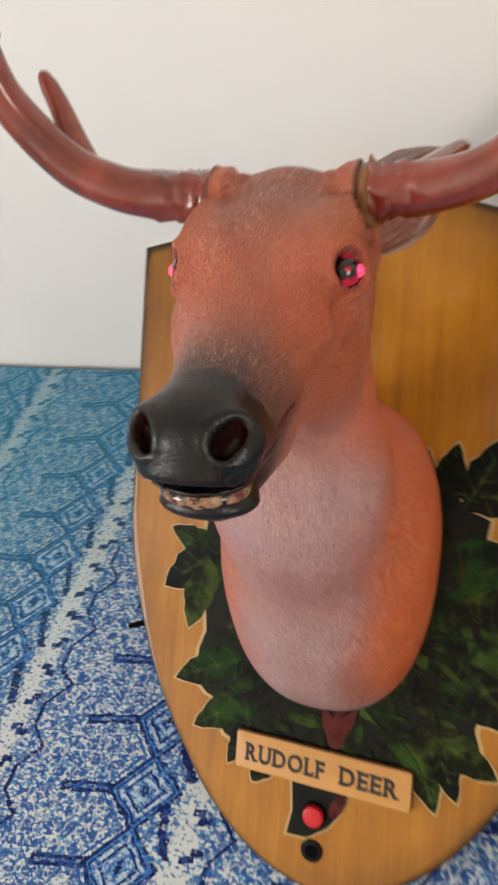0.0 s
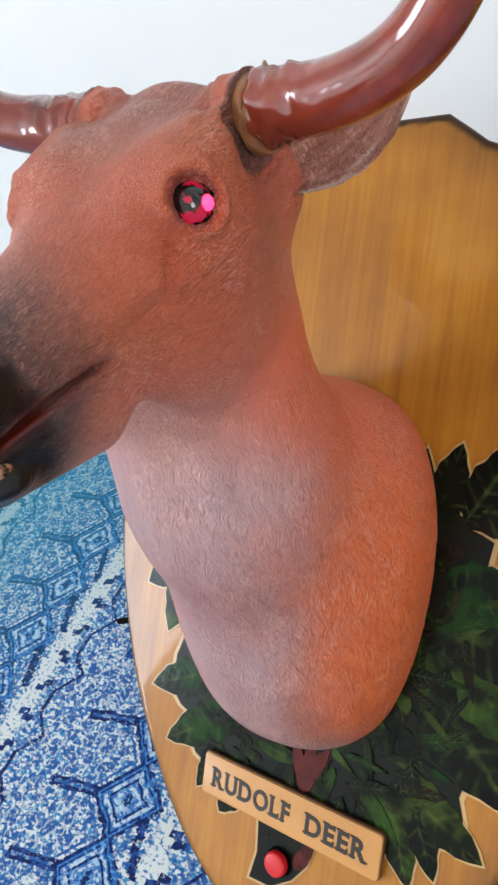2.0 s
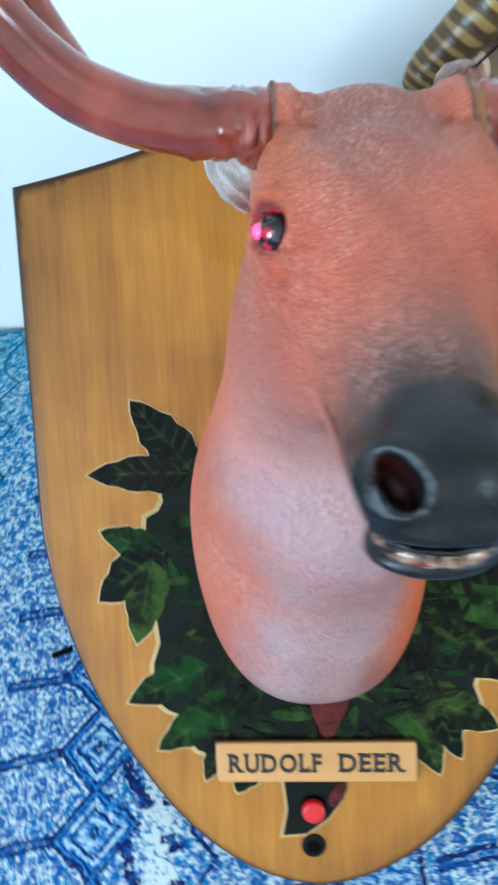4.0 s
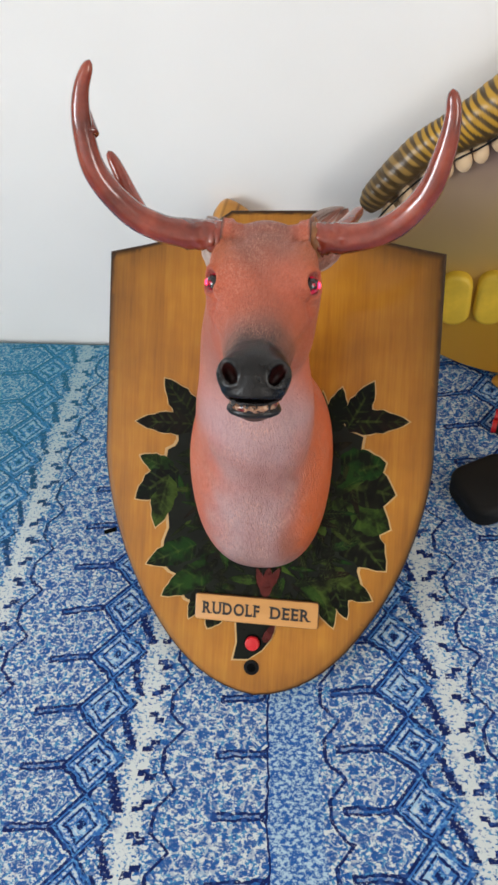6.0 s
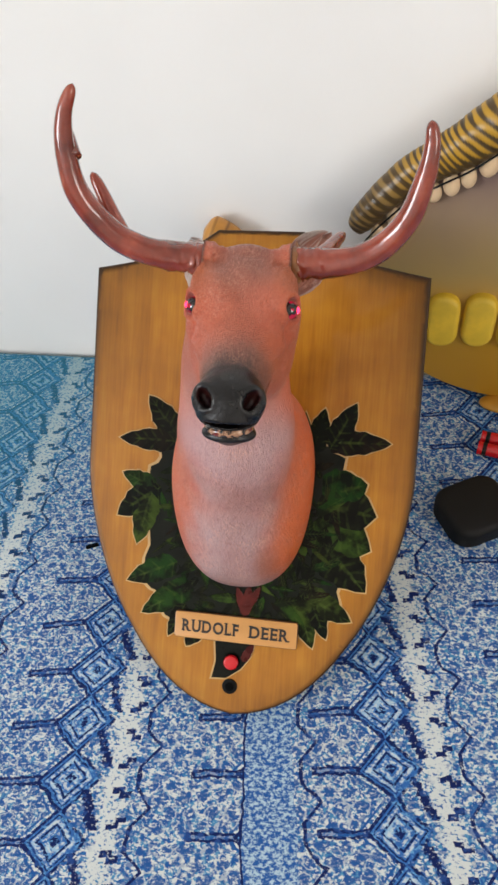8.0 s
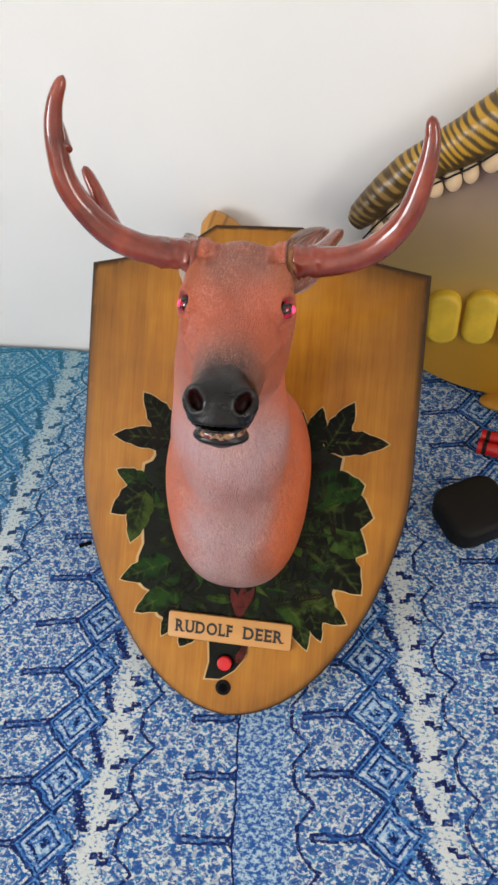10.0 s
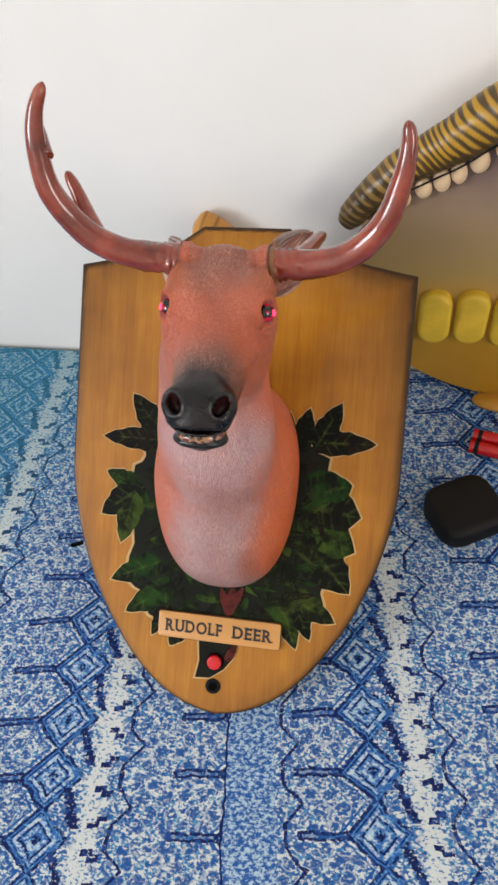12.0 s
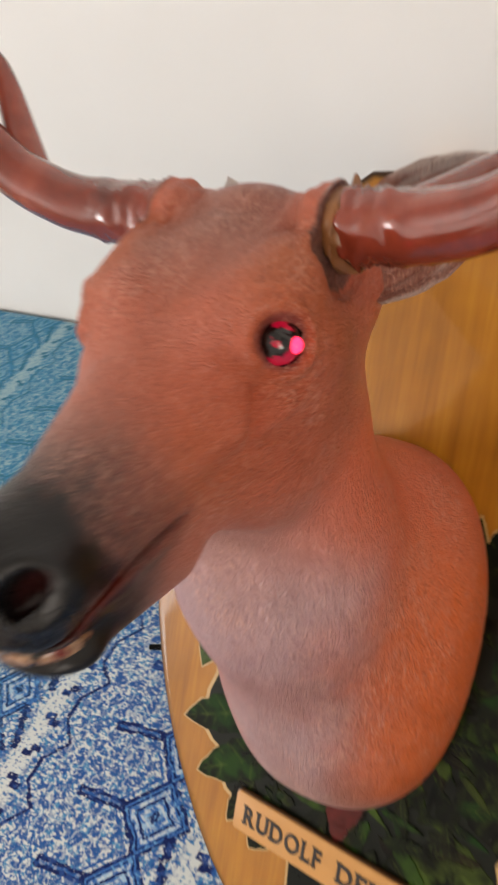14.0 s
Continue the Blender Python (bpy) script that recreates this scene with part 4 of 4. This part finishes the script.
def eye(side):
    w0 = 180.4 if side > 0 else 178.8
    c = on_board(side * 28.3, 325, w0)
    e = part("eye", ball(0.0061), MAT["eye"], deer, "glossy black eye with a lit red lamp", Matrix.Translation(c))
    out = (on_board(side * 41, 325.5, w0 + 1.5) - c).normalized()
    m = Matrix.Translation(out * 0.0052) @ out.to_track_quat("Z", "Y").to_matrix().to_4x4()
    part("lamp", ball(0.0022, (1, 1, 0.9), 16, 10), MAT["eye_lamp"], e, "glowing red lamp", m)
    # ragged black liner round the lid, broken in places
    side_on = (on_board(side * 38, 326, w0 + 8.5) - c).normalized()
    turn = side_on.to_track_quat("Z", "Y").to_matrix().to_4x4()
    for lo, hi in ((0.1, 1.5), (1.75, 3.0), (3.2, 4.45), (4.75, 6.0)):
        rim = []
        for a in np.linspace(lo, hi, 14):
            rr = 0.0052 + 0.0006 * noise.noise((math.cos(a) * 4, math.sin(a) * 4, side))
            rim.append((rr * math.cos(a), rr * math.sin(a), 0.0024 + 0.0006 * noise.noise((math.cos(a) * 4, math.sin(a) * 4, 9.0))))
        thick = [0.0002 + 0.0005 * abs(math.sin(math.pi * k / 13)) ** 0.6 + 0.0002 * noise.noise((k * 0.9, lo, 2.0)) for k in range(14)]
        v, f = tube(rim, thick, 8)
        link("liner", mesh_of("liner", v, f, MAT["pit"]), e, turn, "ragged black rim")


eye(1)
eye(-1)


def antler(side):
    def at(u, v, w):
        return on_board(side * u - 2.6 * min(1.0, max(0.0, (v - 362) / 65)), v, w)

    lobes = lambda s, a: (0.15 * noise.noise((math.cos(a) * 2.2, math.sin(a) * 2.2, s * 36)) + 0.13 * noise.noise((math.cos(a) * 4, math.sin(a) * 4, s * 64))) * (1 - smooth01(np.float64(s), 0.12, 0.26)) + 0.02 * noise.noise((math.cos(a), math.sin(a), s * 14))
    beam = [(29.2, 357, 156), (38, 358, 158), (53, 358.5, 160), (67, 360.5, 164), (81, 366.5, 169), (92, 376, 177.5), (99.5, 387, 188), (102.5, 401, 198.5), (103.5, 413, 207.5), (102.5, 423, 214), (99.5, 432.5, 220)]
    if side < 0:
        bow = (0, 0, 0, 0, 1, 2.5, 3.5, 3.2, 2, 0, -2.5)
        beam = [(u + bow[k], v + max(0, k - 4) * 1.1, w) for k, (u, v, w) in enumerate(beam)]
    if side > 0:
        beam = [(u - (k > 3) * 0.8 + max(0, k - 6) * 1.2, v - max(0, k - 3) * 0.65, w - max(0, k - 5) * 0.4) for k, (u, v, w) in enumerate(beam)]
    n = 96
    r = np.interp(np.linspace(0, 1, n), [0, 0.06, 0.14, 0.3, 0.45, 0.62, 0.8, 0.93, 0.96, 0.978, 0.99, 1.0], [8.6, 10.2, 9.6, 8.7, 8.2, 7.2, 5.4, 4.1, 3.6, 2.9, 2.0, 0.4])
    path = [at(u, v, w) for u, v, w in spline(beam, n)]
    a = link("antler", mesh_of("antler", *tube(path, r * 0.001, 28, lobes), MAT["antler"]), deer, label="glossy dark red-brown plastic antler")
    burr = spline([(30.2, 357, 156), (30.7, 357, 156), (31.8, 357.2, 156.4), (34.5, 357.6, 157)], 12)
    rb = np.interp(np.linspace(0, 1, 12), [0, 0.2, 0.45, 1], [10.6, 11.2, 11.1, 10.3])
    link("burr", mesh_of("burr", *tube([at(u, v, w) for u, v, w in burr], rb * 0.001, 28, lambda s, a: 0.09 * noise.noise((math.cos(a) * 3, math.sin(a) * 3, s * 3 + side))), MAT["tan" if side > 0 else "antler"]), a, label="tan painted collar" if side > 0 else "")
    if side > 0:
        spike = spline([(31.5, 362, 156.5), (31.8, 367, 156.5), (30.8, 371.8, 156)], 10)
        link("burr_tip", mesh_of("burr_tip", *tube([at(u, v, w) for u, v, w in spike], np.linspace(0.0040, 0.0005, 10), 14), MAT["tan"]), a, label="tan painted tip")
    tine = spline([(80, 368, 165), (86, 380, 165.5), (92, 393, 167), (98.5, 405.5, 170)] if side < 0 else [(44, 361, 154), (51, 370, 143), (57, 379, 131), (62.5, 386.5, 121)], 30)
    r = np.interp(np.linspace(0, 1, 30), [0, 0.4, 0.85, 0.96, 1], [6.6, 5.2, 3.8, 2.6, 0.5])
    part_me = mesh_of("tine", *tube([at(u, v, w) for u, v, w in tine], r * 0.001, 18), MAT["antler"])
    link("tine", part_me, a)
    if side < 0:
        tine = spline([(101, 405, 200), (104.5, 415, 197.5), (107, 424.5, 194.5)], 20)
        r = np.interp(np.linspace(0, 1, 20), [0, 0.6, 0.93, 1], [4.6, 3.8, 2.6, 0.5])
        link("tine", mesh_of("tine", *tube([at(u, v, w) for u, v, w in tine], r * 0.001, 16), MAT["antler"]), a)


antler(1)
antler(-1)


def ear(side):
    """A cupped, pointed ear that reaches back and out from behind the antler."""
    root, tip = (Vector((24, 347, 134)), Vector((51, 393, 97))) if side > 0 else (Vector((24, 342, 134)), Vector((45, 386, 97)))
    long, broad = (62, 17.5) if side > 0 else (54, 14.5)
    axis = (tip - root).normalized()
    across = Vector((0.45, -0.85, -0.25))
    across = (across - axis * across.dot(axis)).normalized()
    deep = axis.cross(across)
    n, k = 40, 33
    verts, faces = [], []
    for layer in (0, 1):
        for i in range(n):
            s = i / (n - 1)
            wide = broad * (math.sin(math.pi * min(1.0, 0.16 + 0.84 * s)) ** 0.72) * (1 - 0.12 * s) * (1 + 0.06 * noise.noise((s * 9, 0.4, side))) + 0.4
            for j in range(k):
                t = 2 * j / (k - 1) - 1
                cup = 7.5 * t * t * (1 - 0.4 * s) + 2.3 * noise.noise((s * 1.6, t * 5.5, side)) + 1.3 * noise.noise((s * 4, t * 12, side + 3))
                p = root + axis * (s * long) + across * (t * wide) + deep * (-cup + (1.6 * (1 - t * t) + 0.5) * layer)
                verts.append(on_board(side * p.x, p.y, p.z))
    off = n * k
    for i in range(n - 1):
        for j in range(k - 1):
            a = i * k + j
            faces.append((a, a + 1, a + k + 1, a + k))
            faces.append((off + a, off + a + k, off + a + k + 1, off + a + 1))
    edge = [j for j in range(k)] + [i * k + k - 1 for i in range(1, n)] + [(n - 1) * k + j for j in range(k - 2, -1, -1)] + [i * k for i in range(n - 2, 0, -1)]
    for x, y in zip(edge, edge[1:] + edge[:1]):
        faces.append((x, off + x, off + y, y))
    me = mesh_of("ear", verts, faces, MAT["deer"])
    bm = bmesh.new()
    bm.from_mesh(me)
    bmesh.ops.recalc_face_normals(bm, faces=bm.faces)
    bm.to_mesh(me)
    bm.free()
    index = np.arange(2 * off) % off
    s, t = (index // k / (n - 1))[:, None], (2 * (index % k) / (k - 1) - 1)[:, None]
    fold = np.array([1.5 * noise.noise((a * 2.5, b * 11, side + 1.7)) for a, b in zip(s[:, 0], t[:, 0])])[:, None]
    brown, pale, rose = (np.array(lin(*x)[:3]) for x in ((150, 84, 64), (226, 212, 204), (186, 124, 104)))
    c = brown + (rose - brown) * smooth01(s + 0.6 * fold, 0.2, 0.9)
    hoary = np.clip((1.0 if side < 0 else 0.0) * smooth01(s, 0.1, 0.4) + smooth01(-t + 0.8 * fold, 0.25, 0.8) * smooth01(s, 0.35, 0.6) + 0.6 * smooth01(np.abs(t) + 0.3 * fold, 0.8, 1.0), 0, 1)
    c = c + (pale - c) * hoary * 0.9
    paint(me, c)
    paint(me, np.zeros((len(verts), 3)), "bare")
    paint(me, np.zeros((len(verts), 3)), "face")
    link("ear", me, deer, label="pale-edged red-brown ear")


ear(1)
ear(-1)
# lower teeth and gum between the lips
gum = part("gum", ball(0.0110, (1.28, 0.50, 1.09)), MAT["gum"], deer, "pale mottled gum and teeth", Matrix.Translation(on_board(0, 253.0, 221.0)) @ pose(0, 0, 0, 18, 0, 0))


# ---- the mouth-shaped ornament ----
orn = tagged(new("mouth_ornament"), "yellow and black open-mouth ornament with rows of painted teeth", "ornament")
MX, MY = 0.285, 0.392
orn.matrix_basis = pose(MX, MY, 0.0, -3.0) @ Matrix.Diagonal((1.0, 1.0, 1.05, 1.0))


def lip_path():
    half = [(-0.2135, 0.208), (-0.195, 0.232), (-0.167, 0.260), (-0.140, 0.277), (-0.116, 0.291), (-0.087, 0.311), (-0.046, 0.328), (0, 0.336)]
    return spline([(x, 0.0, z) for x, z in half + [(-x, z) for x, z in reversed(half[:-1])]], 900)


def lip():
    path = lip_path()
    s = np.linspace(0, 1, len(path))
    half = np.minimum(s, 1 - s) * 2
    r = np.interp(half, [0, 0.015, 0.06, 0.3, 0.6, 1], [0.003, 0.009, 0.0125, 0.0155, 0.020, 0.025])
    segs = 40
    verts, faces = tube(path, r, segs)
    ang = np.tile(np.arange(segs) * 2 * math.pi / segs, len(path))
    ss = np.repeat(s, segs)
    lean = np.where(ss < 0.5, 1.0, -1.0)
    v = np.array(verts)
    mid, rr = np.repeat(path, segs, 0), np.repeat(r, segs)
    up = (v[:, 2] - mid[:, 2]) / rr
    wob = np.array([noise.noise((a * 60, b * 60, c * 60)) for a, b, c in verts])
    ridge = np.abs(np.sin(math.pi * (ss * 64 + lean * (0.7 + 0.8 * smooth01(np.minimum(ss, 1 - ss), 0.12, 0.3)) * up + 0.25 * np.sin(ss * 31) + 0.2 * wob)))
    v = mid + (v - mid) * (0.97 + 0.04 * ridge ** 0.5 + 0.04 * wob)[:, None]
    me = mesh_of("upper_lip", v, faces, MAT["ridged"])
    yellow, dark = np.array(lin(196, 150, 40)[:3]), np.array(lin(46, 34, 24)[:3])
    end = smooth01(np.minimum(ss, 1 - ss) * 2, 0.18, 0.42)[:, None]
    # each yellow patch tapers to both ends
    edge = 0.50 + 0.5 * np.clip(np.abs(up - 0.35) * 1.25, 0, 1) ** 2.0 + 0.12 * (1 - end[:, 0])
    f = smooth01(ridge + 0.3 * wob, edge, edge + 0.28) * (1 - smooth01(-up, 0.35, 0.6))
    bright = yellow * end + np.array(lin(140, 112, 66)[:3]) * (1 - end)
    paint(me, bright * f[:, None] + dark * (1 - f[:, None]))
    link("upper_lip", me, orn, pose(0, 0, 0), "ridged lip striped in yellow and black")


lip()


def gullet():
    out = []
    for a in np.linspace(0, 2 * math.pi, 72, endpoint=False):
        c, s = math.cos(a), math.sin(a)
        out.append((0.202 * math.copysign(abs(c) ** 0.9, c), 0.158 + (0.162 if s > 0 else 0.156) * math.copysign(abs(s) ** 0.95, s)))
    bm = slab(out, 0.018, 0.005)
    bmesh.ops.rotate(bm, cent=(0, 0, 0), matrix=Matrix.Rotation(radians(90), 3, "X"), verts=bm.verts)
    part("gullet_panel", bm, MAT["mouth"], orn, "painted panel that fades from violet-brown to ochre")


gullet()
path = lip_path()
# the piping where lip and panel are sewn together
seam = [(x * 0.965, -0.0115, z - 0.0105 - 0.011 * math.sin(math.pi * k / (len(path) - 1))) for k, (x, _, z) in enumerate(path)][8:-8:6]
link("piping", mesh_of("piping", *tube(seam, [0.0009] * len(seam), 8), MAT["case"]), orn, label="thin black sewn piping")
for i, s in enumerate(np.linspace(0.055, 0.945, 21)):
    x, _, z = path[int(s * (len(path) - 1))]
    big = 0.0066 + 0.0034 * math.sin(math.pi * s) + 0.0009 * math.sin(i * 2.3)
    t = part("upper_tooth", ball(big, (0.85, 0.55, 1.15 + 0.12 * math.sin(i * 1.7)), 14, 10), MAT["tooth"], orn, "", pose(x * 0.95, -0.005, z - 0.0155 - 0.0135 * math.sin(math.pi * s), 0, (x * 60), 0))
for i in range(9):
    x = -0.1195 + 0.0362 * i
    bm = slab(round_rect(0.0325, 0.0600, 0.0150), 0.012, 0.0055, 0.0085, 5)
    bmesh.ops.rotate(bm, cent=(0, 0, 0), matrix=Matrix.Rotation(radians(90), 3, "X"), verts=bm.verts)
    part("lower_tooth", bm, MAT["jaw_tooth"], orn, "", pose(x, -0.003, 0.111 + 0.0015 * math.sin(i * 2.1), 0, 2.0 * math.sin(i * 1.3), 0))
part("foot", ball(0.03, (1.15, 0.55, 0.22)), MAT["ochre"], orn, "ochre rounded foot", pose(-0.034, -0.006, 0.004))
part("foot", ball(0.03, (1.15, 0.7, 0.27)), MAT["ochre"], orn, "ochre rounded foot", pose(0.055, -0.020, 0.003))

# its tail reaches behind the plaque
inv = orn.matrix_basis.inverted()
tail = spline([inv @ Vector(p) for p in ((0.13, 0.402, 0.08), (0.04, 0.410, 0.095), (-0.035, 0.417, 0.160), (-0.064, 0.420, 0.192), (-0.082, 0.421, 0.203))], 60)
r = np.interp(np.linspace(0, 1, 60), [0, 0.7, 0.9, 0.97, 1], [0.030, 0.019, 0.0165, 0.011, 0.002])
me = mesh_of("tail", *tube(tail, r, 20), MAT["ridged"])
k = np.repeat(np.abs(np.sin(np.linspace(0, 1, 60) * math.pi * 9)), 20)[:, None]
k = np.clip(k * 3 - 0.3, 0, 1)
paint(me, np.array(lin(206, 140, 56)[:3]) * k + np.array(lin(128, 84, 36)[:3]) * (1 - k))
link("tail", me, orn, label="yellow-brown striped tail end")


# ---- small things on the cloth ----
case = tagged(new("earphone_case"), "rounded square black plastic case lying on the cloth", "case")
case.matrix_basis = pose(0.208, 0.232, 0.0, 0, 0, 30)
part("case_base", slab(round_rect(0.070, 0.064, 0.019), 0.010, 0.0, 0.0105), MAT["case"], case)
part("case_lid", slab(round_rect(0.0704, 0.0644, 0.0191), 0.0125, 0.0075, 0.0235, 5), MAT["case"], case)


def cell(at):
    c = tagged(new("battery"), "red and black cylindrical battery lying on the cloth", "battery", "batteries on the cloth")
    c.matrix_basis = at
    part("wrap", drum(0.0071, 0.034, 24, 0.0004), MAT["red"], c, "", pose(0, 0, 0.0073, 0, 90, 0))
    part("black_end", drum(0.00712, 0.013, 24, 0.0006), MAT["case"], c, "", pose(0.034, 0, 0.0073, 0, 90, 0))
    part("band", drum(0.00716, 0.0045, 24, 0.0002), MAT["case"], c, "black printed band", pose(0.005, 0, 0.0073, 0, 90, 0))
    part("contact", drum(0.0027, 0.0486, 16, 0.0004), MAT["metal"], c, "", pose(0, 0, 0.0073, 0, 90, 0))
    return c


cell(pose(0.2135, 0.317, 0, 0, 0, -12))
cell(pose(0.2175, 0.3325, 0, 0, 0, -12))
